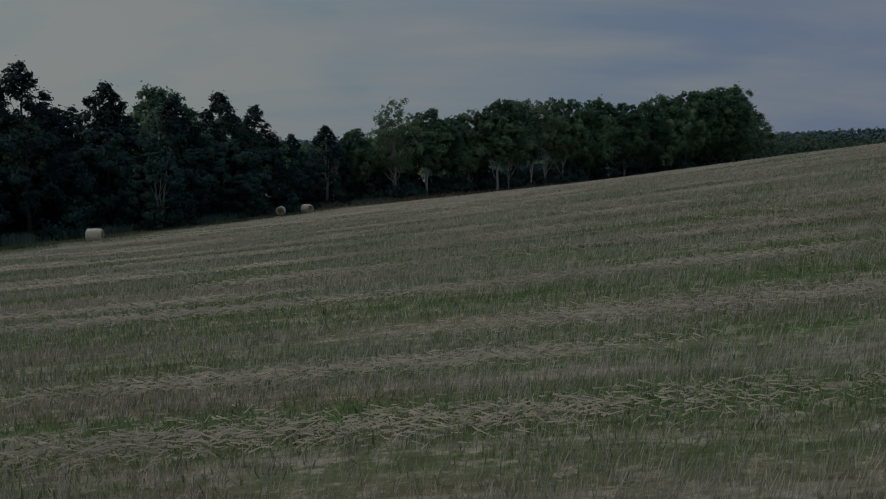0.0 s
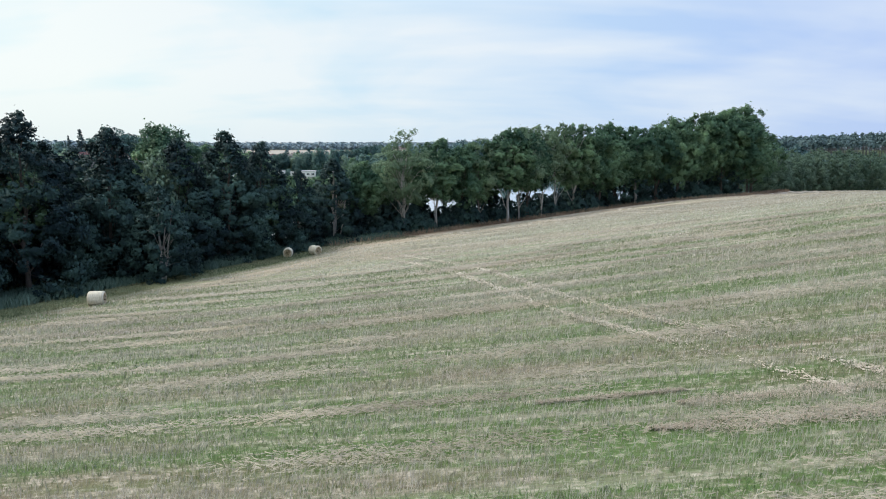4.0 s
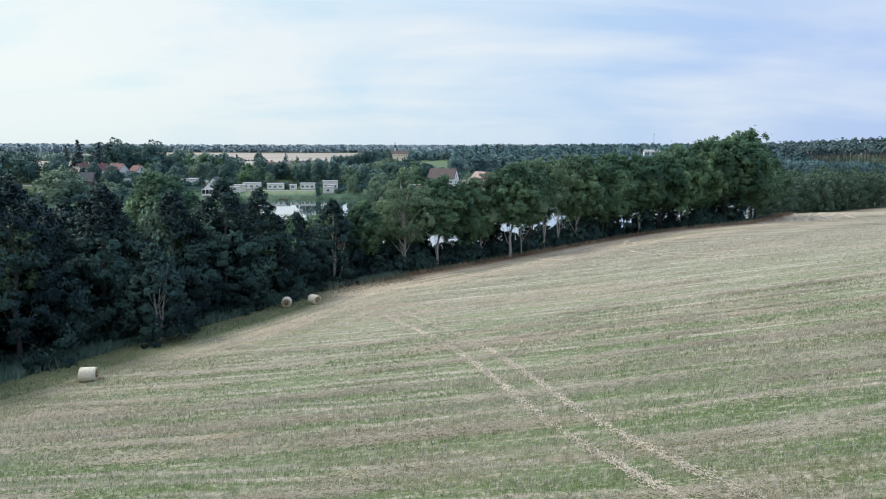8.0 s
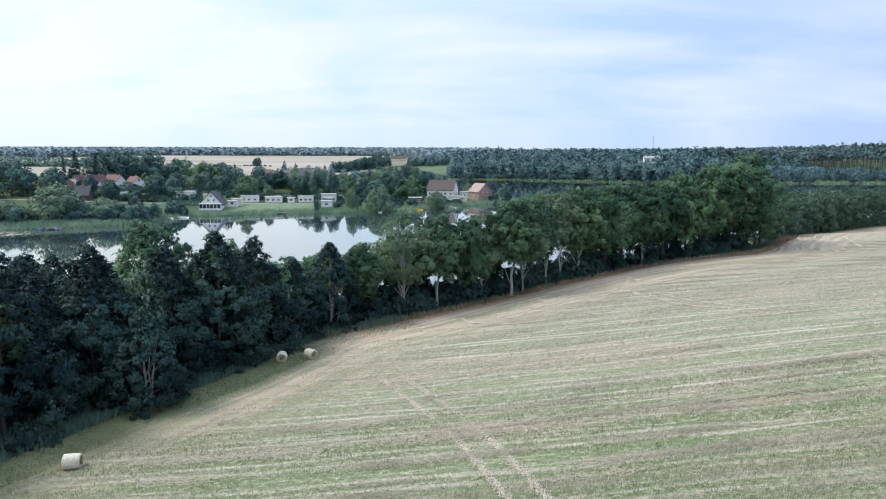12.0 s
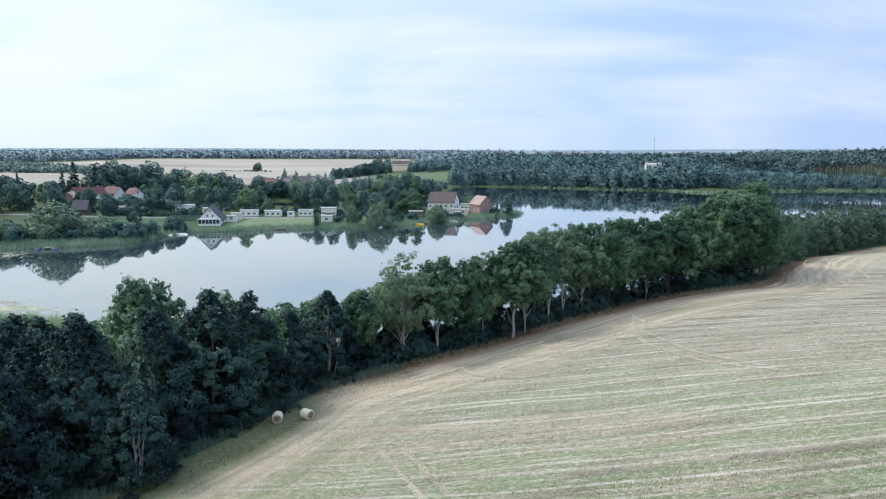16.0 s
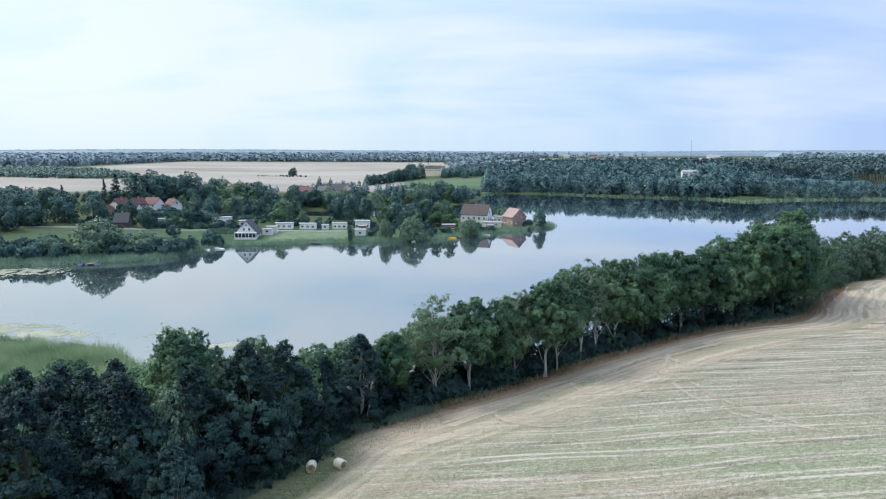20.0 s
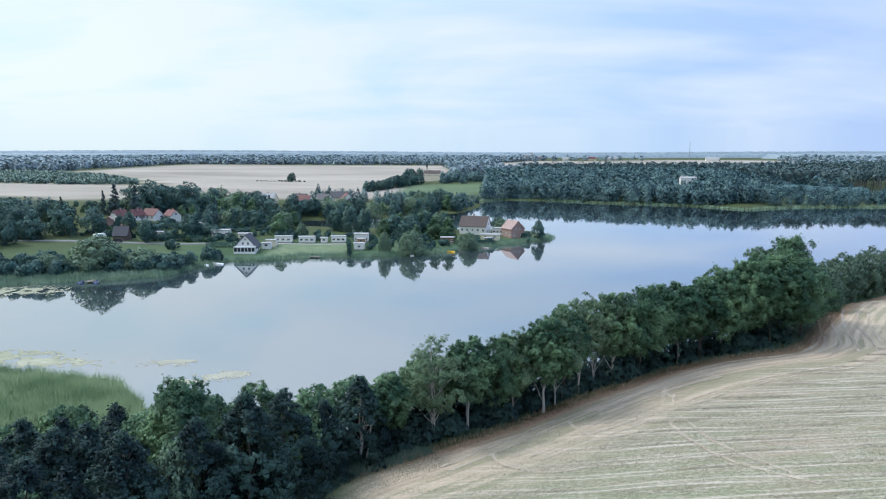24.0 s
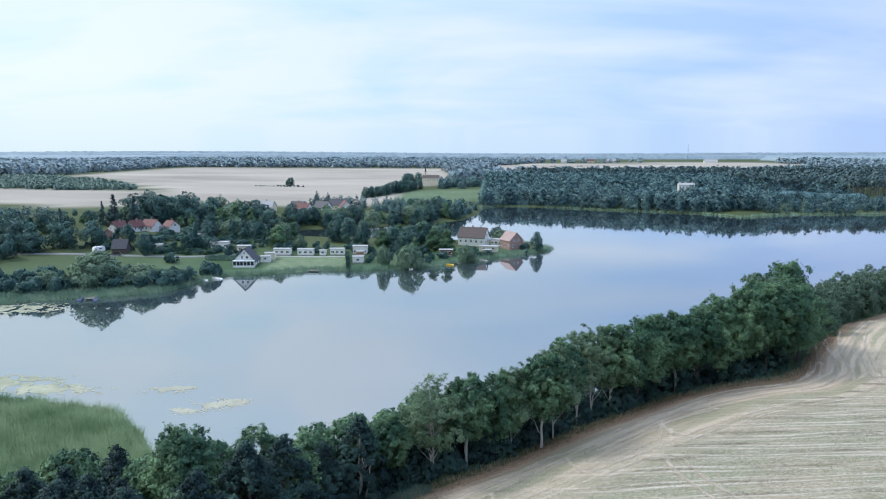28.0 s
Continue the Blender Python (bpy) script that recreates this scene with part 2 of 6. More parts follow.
# ---- trees ----
def clumps_of(kind, h, r, rng):
    """Centres, radii and flattening of the foliage masses of a crown."""
    c, s = [], []
    if kind == "alder":
        k = 220
        for i in range(k):
            u = ((i + rng.uniform()) / k) ** 0.9
            z = h * (0.08 + 0.90 * u)
            rad = r * (1 - u ** 2.0) ** 0.85 * rng.uniform(0.35, 0.95) ** 0.6
            a = rng.uniform(0, 2 * math.pi)
            c.append((rad * math.cos(a), rad * math.sin(a), z - 0.07 * h * rad / r))
            s.append(r * rng.uniform(0.11, 0.20) * (1.05 - 0.50 * u))
        return np.array(c), np.array(s), 0.6
    if kind == "conifer":
        k = 60
        for i in range(k):
            u = (i + rng.uniform()) / k
            rad = r * (1 - u) * rng.uniform(0.4, 1.0)
            a = rng.uniform(0, 2 * math.pi)
            c.append((rad * math.cos(a), rad * math.sin(a), h * (0.08 + 0.9 * u) - 0.05 * h * rad / r))
            s.append(r * (0.28 - 0.18 * u))
        return np.array(c), np.array(s), 0.45
    low, k, lo, hi, flat_ = {"round": (0.16, 230, 0.10, 0.18, 0.85), "ash": (0.26, 96, 0.11, 0.20, 0.8), "willow": (-0.08, 180, 0.10, 0.18, 0.95), "bushy": (-0.12, 64, 0.18, 0.28, 0.85),
                             "tall": (0.27, 210, 0.10, 0.18, 0.85), "shrub": (-0.1, 16, 0.30, 0.48, 0.85), "pine": (0.62, 14, 0.28, 0.45, 0.6)}[kind]
    # several sub-crowns round a middle one, their rounded outsides set with masses
    leaders = []
    count = {"round": 6, "ash": 6, "willow": 5, "tall": 5, "shrub": 3, "bushy": 5, "pine": 2}[kind]
    for i in range(count):
        a, off = 2 * math.pi * (i + rng.uniform(-0.3, 0.3)) / count, r * rng.uniform(0.30, 0.48)
        top = h * (1.0 if i == 0 else rng.uniform(0.74, 0.96))
        if i == 0:
            off *= 0.3
        leaders.append((off * math.cos(a), off * math.sin(a), top, r * rng.uniform(0.50, 0.64)))
    while len(c) < k:
        lx, ly, top, lr = leaders[rng.integers(count)]
        if rng.uniform() < 0.35 and kind != "pine":
            lx, ly, top, lr = 0.0, 0.0, 0.95 * h, 0.84 * r
        bottom = h * low + rng.uniform(0, 0.06) * h
        zc, zr = (top + bottom) / 2, (top - bottom) / 2
        q = rng.normal(size=3) + (0, 0, 0.15)
        q /= np.linalg.norm(q)
        q = q * rng.uniform(0.35, 1.0) ** (0.45 if kind in ("ash", "pine") else 0.22)
        q[:2] *= 1 - 0.25 * max(0.0, q[2])
        if kind in ("willow", "bushy", "shrub") and q[2] < -0.3:
            q = np.array((q[0] * 1.25, q[1] * 1.25, q[2]))
        c.append((lx + q[0] * lr, ly + q[1] * lr, zc + q[2] * zr * 0.95))
        s.append(r * rng.uniform(lo, hi) * (1 - 0.25 * max(0.0, q[2])))
    return np.array(c), np.array(s), flat_


def unit(q):
    return q / (np.linalg.norm(q, axis=1)[:, None] + 1e-9)


def leaf_sprays(c, s, flat_, n, leaf, rng, spike=1.0, droop=0.0, up=0.25, fine=0):
    """n leaf sprays over the foliage masses: verts, triangles and the rounded normals of the masses."""
    big, hull = int(n * 2.8), (c, s)
    lobe = np.arange(len(c))
    if fine:
        # each mass breaks up into smaller tufts
        lobe = np.repeat(np.arange(len(c)), fine)
        t = unit(rng.normal(size=(len(lobe), 3)) + (0, 0, 0.35))
        c, s = c[lobe] + t * (s[lobe] * rng.uniform(0.55, 1.05, len(lobe)))[:, None] * (1, 1, flat_), s[lobe] * rng.uniform(0.26, 0.58, len(lobe))
    p = s ** 2 / (s ** 2).sum()
    k = rng.choice(len(c), big, p=p)
    q = unit(rng.normal(size=(big, 3)) + (0, 0, 0.35))
    pos = c[k] + q * (s[k] * (rng.uniform(0.62, 1.16, big) if fine else rng.uniform(0.86, 1.10, big)))[:, None] * (1, 1, flat_)
    if fine:
        # some twigs stand between the tufts
        pos = pos + rng.normal(size=(big, 3)) * (hull[1][lobe[k]] * np.where(rng.uniform(size=big) < 0.22, 0.38, 0.05))[:, None] * (1, 1, 0.9)
    buried = np.zeros(big, bool)
    for ci, si in zip(*hull):
        buried |= (((pos - ci) / (1, 1, flat_)) ** 2).sum(1) < ((0.55 if fine else 0.74) * si) ** 2
    keep = np.flatnonzero(~buried)[:n]
    tuft, mass = unit(pos[keep] - c[k[keep]]), unit(pos[keep] - hull[0][lobe[k[keep]]])
    pos, n = pos[keep], len(keep)
    whole = unit(pos - np.array((0, 0, pos[:, 2].mean())))
    nor = unit((0.34 if fine else 0.0) * tuft + 0.42 * mass + (0.7 if fine else 1.0) * whole + (0.26 if fine else 0.36) * rng.normal(size=(n, 3)) + (0, 0, up))
    face = unit(nor + 0.42 * rng.normal(size=(n, 3)))
    u = np.cross(face, rng.normal(size=(n, 3)))
    u[:, 2] -= droop
    u = unit(u - face * (u * face).sum(1)[:, None])
    v = np.cross(face, u)
    size = (leaf * rng.uniform(0.6, 1.5, n))[:, None]
    a = pos + u * size * spike
    b = pos + v * size * 0.62 - u * size * rng.uniform(0.2, 0.8, (n, 1)) - face * size * 0.2
    e = pos - v * size * 0.62 - u * size * rng.uniform(0.2, 0.8, (n, 1)) - face * size * 0.15
    return np.stack([a, b, e], 1).reshape(-1, 3), np.arange(3 * n).reshape(-1, 3), np.repeat(nor, 3, axis=0)


def wood_of(kind, h, r, c, rng, girth, limbs=14, sides=6):
    """Trunk and limbs towards the foliage masses."""
    lean = rng.uniform(-0.04, 0.04, 2) * h
    top = 0.92 if kind in ("alder", "conifer", "pine") else 0.72
    zs = np.linspace(-0.4, h * top, 7)
    axis = [np.array((lean[0] * (z / h) ** 1.3 if z > 0 else 0, lean[1] * (z / h) ** 1.3 if z > 0 else 0, z)) + (rng.normal(size=3) * (0.012 * h, 0.012 * h, 0) if i > 1 else 0) for i, z in enumerate(zs)]
    rad = girth * np.array([1.35, 0.95, 0.82, 0.68, 0.52, 0.34, 0.10])
    pieces = [tube(axis, rad, 8 if sides > 5 else sides)]
    if sides < 6:
        return pieces
    for j in rng.choice(len(c), min(limbs, len(c)), replace=False):
        e = c[j]
        z0 = np.clip(e[2] - (0.22 + 0.1 * rng.uniform()) * h, 0.12 * h, 0.66 * h)
        i = np.searchsorted(zs, z0) - 1
        s = (z0 - zs[i]) / (zs[i + 1] - zs[i])
        b = axis[i] * (1 - s) + axis[i + 1] * s
        m = b * 0.5 + e * 0.5 + (0, 0, 0.06 * h) + rng.normal(size=3) * 0.02 * h
        g = girth * rng.uniform(0.22, 0.42)
        pieces.append(tube([b, b * 0.72 + m * 0.28 + rng.normal(size=3) * 0.01 * h, m, e], [g, g * 0.8, g * 0.55, g * 0.15], 4))
    return pieces


TREES = {}


def tree_kind(key, kind, h, r, n, leaf, mat, bark, girth=0.2, seed=1, limbs=14, sides=6, spike=1.0, droop=0.0, twin=0):
    """Builds the meshes of one kind of tree, kept for its copies."""
    rng = np.random.default_rng(seed)
    c, s, fl = clumps_of(kind, h, r, rng)
    wood_pieces = wood_of(kind, h, r, c, rng, girth, limbs, sides)
    stems = [wood_pieces[0]]
    for _ in range(twin):
        v2, f2 = wood_of(kind, h * rng.uniform(0.7, 0.9), r, c, rng, girth * 0.7, 0, sides)[0]
        off = rng.uniform(-1, 1, 2)
        v2 = v2 + np.array((off[0] * 0.5, off[1] * 0.5, 0)) + np.clip(v2[:, 2:3], 0, None) * np.array((off[0] * 0.12, off[1] * 0.12, 0))
        stems.append((v2, f2))
    lv, lf, ln = leaf_sprays(c, s, fl, n, leaf, rng, spike, droop, up=0.22, fine=5 if n > 7000 else 4 if n > 4000 else 0)
    fit_h = h / np.percentile(lv[:, 2], 99.8)
    fit_r = r / np.percentile(np.hypot(lv[:, 0], lv[:, 1]), 98.5)
    k = np.array((fit_r, fit_r, fit_h))
    meshes = [("trunk", raw_mesh("trunk", v * k, f, bark, True)) for v, f in stems]
    meshes += [("limb", raw_mesh("limb", v * k, f, bark, True)) for v, f in wood_pieces[1:]]
    TREES[key] = (meshes + [("crown", raw_mesh("crown", lv * k, lf, mat, normals=ln))], h)


def plant(key, name, label, category, x, y, height=None, turn=None, wide=1.0, group=""):
    meshes, h = TREES[key]
    ob = new(name)
    ob.empty_display_size = 0.5
    k = 1.0 if height is None else height / h
    ob.matrix_basis = pose(x, y, ground_z(x, y) - 0.1, 0, 0, random.uniform(0, 360) if turn is None else turn) @ Matrix.Diagonal((k * wide, k * wide, k, 1))
    for nm, me in meshes:
        o = new(nm, me)
        o.parent = ob
    return tagged(ob, label, category, group)



tree_kind("alder_a", "alder", 15, 5.6, 36000, 0.15, LEAF_ALDER, BARK, 0.20, 11, 10)
tree_kind("alder_b", "alder", 15, 6.0, 36000, 0.15, LEAF_ALDER, BARK, 0.22, 12, 10)
tree_kind("alder_low", "alder", 10, 4.2, 24000, 0.14, LEAF_ALDER, BARK_PALE, 0.14, 13, 14, twin=2)
tree_kind("broad_a", "round", 15, 5.3, 36000, 0.15, LEAF_BROAD, BARK, 0.24, 21, 20)
tree_kind("broad_b", "tall", 15, 4.6, 36000, 0.15, LEAF_BROAD, BARK_PALE, 0.20, 22, 18)
tree_kind("broad_c", "tall", 16, 4.9, 36000, 0.15, LEAF_BROAD, BARK, 0.22, 23, 18, twin=1)
tree_kind("ash_a", "ash", 15.5, 5.4, 15000, 0.14, LEAF_ASH, BARK_PALE, 0.15, 31, 34, twin=1)
tree_kind("ash_b", "ash", 14, 4.4, 15000, 0.135, LEAF_ASH, BARK_PALE, 0.12, 32, 24)
tree_kind("willow_a", "willow", 12, 5.8, 15000, 0.19, LEAF_SALLOW, BARK, 0.25, 41, 14)
tree_kind("shrub_a", "shrub", 3, 1.9, 1800, 0.19, LEAF_ALDER, BARK, 0.05, 51, 6, 5)
tree_kind("mid_round", "bushy", 10, 4.6, 3600, 0.33, LEAF_HAZED_FAR, BARK, 0.2, 61, 6, 5)
tree_kind("mid_oak", "bushy", 12, 6.6, 3900, 0.42, LEAF_HAZED_FAR, BARK, 0.25, 62, 6, 5)
tree_kind("mid_willow", "willow", 9, 5.6, 3900, 0.32, LEAF_WILLOW, BARK, 0.2, 63, 5, 5)
tree_kind("mid_bush", "shrub", 4, 3.0, 820, 0.41, LEAF_HAZED_FAR, BARK, 0.06, 64, 3, 5)
tree_kind("mid_spruce", "conifer", 13, 2.6, 1500, 0.40, LEAF_PINE, BARK, 0.15, 65, 3, 5)
tree_kind("mid_light", "bushy", 9, 3.6, 2600, 0.37, LEAF_BROAD, BARK, 0.18, 66, 5, 5)
tree_kind("back_a", "alder", 13, 5.2, 5600, 0.26, LEAF_ALDER, BARK, 0.18, 71, 10, 5)
tree_kind("back_b", "tall", 12, 4.4, 5600, 0.26, LEAF_BROAD, BARK, 0.18, 72, 10, 5)
tree_kind("willow_silver", "willow", 12, 5.0, 8000, 0.24, LEAF_WILLOW, BARK, 0.2, 42, 8)


# ---- ground, water ----
def spread(lo, hi, step, far):
    """Grid lines: even between lo and hi, then wider and wider to -far and far."""
    core = np.arange(lo, hi + step / 2, step)
    grow, s, out_hi, out_lo = 1.10, step, [], []
    q, p = core[-1], core[0]
    while q < far or p > -far:
        s *= grow
        q, p = min(q + s, far), max(p - s, -far)
        out_hi.append(q)
        out_lo.append(p)
    return np.unique(np.concatenate([out_lo, core, out_hi]))


GX, GY = spread(-165, 165, 2.0, 4950.0), spread(-8, 300, 2.0, 4950.0)
MX, MY = np.meshgrid(GX, GY)
FX, FY = MX.ravel(), MY.ravel()
WHEAT_MAIN = np.array([(-330, 505), (-200, 540), (-88, 560), (-70, 640), (-75, 760), (-20, 900), (-60, 1330), (-560, 1330), (-560, 1060), (-520, 905), (-430, 830), (-345, 735), (-300, 690), (-278, 560)], float)
WHEAT_SIDE = np.array([(-560, 565), (-366, 520), (-285, 540), (-290, 640), (-325, 688), (-400, 668), (-480, 680), (-580, 676)], float)
PLANTATION = np.array([(-720, 695), (-580, 684), (-480, 686), (-400, 674), (-335, 692), (-350, 726), (-430, 815), (-540, 880), (-760, 900)], float)
WHEAT_EAST = np.array([(40, 1080), (420, 1060), (760, 1480), (700, 1760), (160, 1720), (0, 1400)], float)
WHEAT_FAR = np.array([(-800, 1900), (-250, 1950), (-150, 2600), (-900, 2500)], float)
MEADOW_HILL = np.array([(-84, 604), (-20, 616), (12, 645), (10, 700), (-30, 738), (-78, 700)], float)
LAWN = np.array([(-83, 276), (-52, 285), (-57, 316), (-86, 306)], float)


def region(poly, soft):
    dist = edge_distance(poly, FX, FY, True)
    return np.clip(np.where(inside(poly, FX, FY), dist, -dist) / soft + 0.5, 0, 1)


near_edge = edge_distance(FIELD_EDGE, FX, FY, False)
in_field = inside(FIELD, FX, FY)
shore_gap = edge_distance(LAKE, FX, FY, True)
LAYERS = {
    "field": np.clip(np.where(in_field, near_edge, -near_edge) / 2.0 + 0.5, 0, 1),
    "headland": np.where(in_field, near_edge, 0.0),
    "wheat": np.maximum.reduce([region(p, 12.0) for p in (WHEAT_MAIN, WHEAT_SIDE, WHEAT_EAST, WHEAT_FAR)]),
    "meadow": np.maximum(region(MEADOW_HILL, 6.0), np.where((FY > 200) & (FY < 345) & ~inside(LAKE, FX, FY), np.clip(1.2 - shore_gap / 70, 0, 1), 0)),
    "lawn": np.maximum(region(LAWN, 1.0), 0.5 * region(MEADOW_HILL, 6.0)),
}


def field_colour(n, pos, edge):
    """Mown stubble: thin swaths of straw along the rows, green regrowth between them, tyre lanes along the field's rim."""
    rows = n.mapping(pos, (1, 1, 1), (0, 0, radians(4.5)))
    north = n.add("ShaderNodeSeparateXYZ", {0: pos}).outputs[1]
    patch = n.noise(n.mapping(rows, (0.026, 0.075, 0.0)), 1.0, 5.0, 0.62)
    band = n.noise(n.mapping(rows, (0.016, 0.42, 0.0)), 1.0, 4.0, 0.65)
    swath = n.noise(n.mapping(rows, (0.10, 1.6, 0.0), loc=(5, 2, 0)), 1.0, 6.0, 0.7)
    tuft = n.noise(n.mapping(rows, (0.55, 1.5, 0.0)), 1.0, 5.0, 0.7)
    grain = n.noise(n.mapping(rows, (3.0, 6.0, 0.0)), 1.0, 5.0, 0.75)
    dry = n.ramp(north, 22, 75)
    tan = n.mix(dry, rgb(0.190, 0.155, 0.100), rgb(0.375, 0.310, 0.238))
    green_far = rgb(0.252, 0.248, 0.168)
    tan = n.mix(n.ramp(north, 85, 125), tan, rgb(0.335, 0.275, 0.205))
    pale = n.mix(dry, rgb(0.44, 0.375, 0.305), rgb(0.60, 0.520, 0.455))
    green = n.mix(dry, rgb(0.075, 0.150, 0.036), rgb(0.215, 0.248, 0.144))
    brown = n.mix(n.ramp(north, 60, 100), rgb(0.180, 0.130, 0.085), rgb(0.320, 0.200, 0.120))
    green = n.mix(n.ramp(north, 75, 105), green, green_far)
    g = n.ramp(n.math("ADD", n.math("ADD", n.math("MULTIPLY", patch, 0.75), n.math("MULTIPLY", band, 0.55)), n.math("ADD", n.math("MULTIPLY", dry, 0.015), n.ramp(n.add("ShaderNodeSeparateXYZ", {0: pos}).outputs[0], 8, -26, 0.0, 0.06))), 0.54, 0.67)
    col = n.mix(n.math("MULTIPLY", g, 0.9), tan, green)
    b = n.ramp(n.math("ADD", n.math("MULTIPLY", patch, 0.5), n.math("MULTIPLY", tuft, 0.5)), 0.50, 0.36)
    col = n.mix(n.math("MULTIPLY", b, 0.35), col, brown)
    s = n.ramp(n.math("ADD", n.math("MULTIPLY", swath, 0.75), n.math("MULTIPLY", tuft, 0.25)), 0.52, 0.66)
    col = n.mix(n.math("MULTIPLY", s, 0.9), col, pale)
    ry = n.add("ShaderNodeSeparateXYZ", {0: rows}).outputs[1]
    drift = n.math("MULTIPLY", n.noise(n.mapping(rows, (0.02, 0.05, 0)), 1.0, 2.0), 2.2)
    cycle = n.math("FRACT", n.math("ADD", n.math("MULTIPLY", ry, 0.235), drift))
    line = n.math("ABSOLUTE", n.math("SUBTRACT", n.math("ABSOLUTE", n.math("SUBTRACT", cycle, 0.5)), 0.14))
    line = n.math("MULTIPLY", n.ramp(line, 0.02, 0.08, 1.0, 0.0), n.ramp(n.math("ADD", n.math("MULTIPLY", swath, 0.5), n.math("MULTIPLY", patch, 0.5)), 0.40, 0.56))
    col = n.mix(n.math("MULTIPLY", line, n.ramp(dry, 0.0, 0.4, 0.45, 0.85)), col, pale)
    fleck = n.noise(n.mapping(rows, (1.7, 2.9, 0.0), loc=(3, 9, 0)), 1.0, 6.0, 0.8)
    col = n.mix(n.ramp(fleck, 0.43, 0.48, 0.4, 0.0), col, rgb(0.12, 0.115, 0.066))
    col = n.mix(n.ramp(fleck, 0.525, 0.58, 0.0, 0.5), col, rgb(0.57, 0.48, 0.395))
    col = n.mix(n.ramp(grain, 0.28, 0.60, 0.5, 0.0), col, rgb(0.075, 0.070, 0.042))
    col = n.mix(n.ramp(grain, 0.56, 0.72, 0.0, 0.38), col, rgb(0.58, 0.52, 0.455))
    wob = n.math("MULTIPLY", n.math("SUBTRACT", n.noise(pos, 0.06, 3.0), 0.5), 14.0)
    rim = n.ramp(n.math("ADD", edge, wob), 6.0, 19.0, 1.0, 0.0)
    lane = n.noise(n.add("ShaderNodeCombineXYZ", {0: n.math("MULTIPLY", edge, 1.15), 1: n.math("MULTIPLY", north, 0.02), 2: 0.0}), 1.0, 3.0, 0.6)
    strips = n.noise(n.add("ShaderNodeCombineXYZ", {0: n.math("MULTIPLY", edge, 0.42), 1: n.math("MULTIPLY", north, 0.035), 2: 4.0}), 1.0, 3.0, 0.6)
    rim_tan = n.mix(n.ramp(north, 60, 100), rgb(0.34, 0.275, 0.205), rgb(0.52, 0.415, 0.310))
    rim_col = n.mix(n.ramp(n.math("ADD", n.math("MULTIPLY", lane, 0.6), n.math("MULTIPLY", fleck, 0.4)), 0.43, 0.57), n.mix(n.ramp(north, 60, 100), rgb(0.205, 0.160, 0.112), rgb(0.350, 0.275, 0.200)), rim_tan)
    rim_col = n.mix(n.ramp(strips, 0.50, 0.58, 0.0, 0.65), rim_col, rgb(0.185, 0.190, 0.105))
    col = n.mix(n.math("MULTIPLY", rim, 0.9), col, rim_col)
    # dry verge below the right-hand trees, rough green grass below the alders
    verge = n.math("MULTIPLY", n.ramp(n.math("ADD", edge, n.math("MULTIPLY", wob, 0.08)), 1.6, 3.6, 0.85, 0.0), n.ramp(north, 92, 104))
    col = n.mix(verge, col, n.mix(n.ramp(fleck, 0.4, 0.6), rgb(0.190, 0.115, 0.068), rgb(0.330, 0.220, 0.140)))
    rough = n.mix(n.ramp(n.math("ADD", n.math("MULTIPLY", grain, 0.5), n.math("MULTIPLY", fleck, 0.5)), 0.38, 0.60), rgb(0.058, 0.088, 0.036), rgb(0.165, 0.180, 0.092))
    grassy = n.ramp(n.math("ADD", n.math("ADD", edge, n.math("MULTIPLY", wob, 0.12)), n.ramp(north, 85, 100, 0.0, 9.0)), 4.5, 8.0, 0.92, 0.0)
    col = n.mix(n.math("MULTIPLY", grassy, n.ramp(tuft, 0.3, 0.55, 0.6, 1.0)), col, rough)
    return col, grain


def ground_material():
    m, n = material("ground_cover")
    pos = n.add("ShaderNodeTexCoord").outputs["Object"]

    def layer(name):
        a = n.add("ShaderNodeAttribute")
        a.attribute_name = name
        return a.outputs["Fac"]

    fine = n.noise(pos, 2.3, 5.0, 0.7)
    broad = n.noise(pos, 0.045, 4.0)
    huge = n.noise(pos, 0.004, 3.0)
    soil = n.mix(n.ramp(fine, 0.3, 0.7), rgb(0.030, 0.042, 0.018), rgb(0.085, 0.105, 0.045))
    soil = n.mix(n.ramp(huge, 0.48, 0.60, 0.0, 0.8), soil, rgb(0.080, 0.100, 0.055))
    # grass, turf and corn hold extra blue that stands for haze over the lake
    grass = n.mix(n.ramp(broad, 0.35, 0.65), rgb(0.048, 0.088, 0.050), rgb(0.095, 0.140, 0.084))
    grass = n.mix(n.ramp(fine, 0.35, 0.7, 0.35, 0.0), grass, rgb(0.05, 0.09, 0.025))
    turf = n.mix(n.ramp(n.noise(pos, 0.35, 4.0), 0.35, 0.7), rgb(0.120, 0.165, 0.094), rgb(0.175, 0.212, 0.134))
    corn = n.mix(n.ramp(n.noise(n.mapping(pos, (0.004, 0.009, 0), (0, 0, radians(-8))), 1.0, 6.0, 0.6), 0.3, 0.7), rgb(0.235, 0.210, 0.178), rgb(0.40, 0.352, 0.300))
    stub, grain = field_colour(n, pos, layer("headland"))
    col = n.mix(layer("meadow"), soil, grass)
    col = n.mix(layer("lawn"), col, turf)
    col = n.mix(layer("wheat"), col, corn)
    wob = n.math("ADD", layer("field"), n.math("MULTIPLY", n.math("SUBTRACT", n.noise(pos, 0.9, 4.0), 0.5), 0.9))
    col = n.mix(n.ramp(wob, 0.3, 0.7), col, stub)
    bump = n.add("ShaderNodeBump", {"Height": grain, "Strength": 0.7, "Distance": 0.12})
    finish(n, n.add("ShaderNodeBsdfPrincipled", {"Base Color": col, "Roughness": 0.95, "Specular IOR Level": 0.1, "Normal": bump}))
    return m


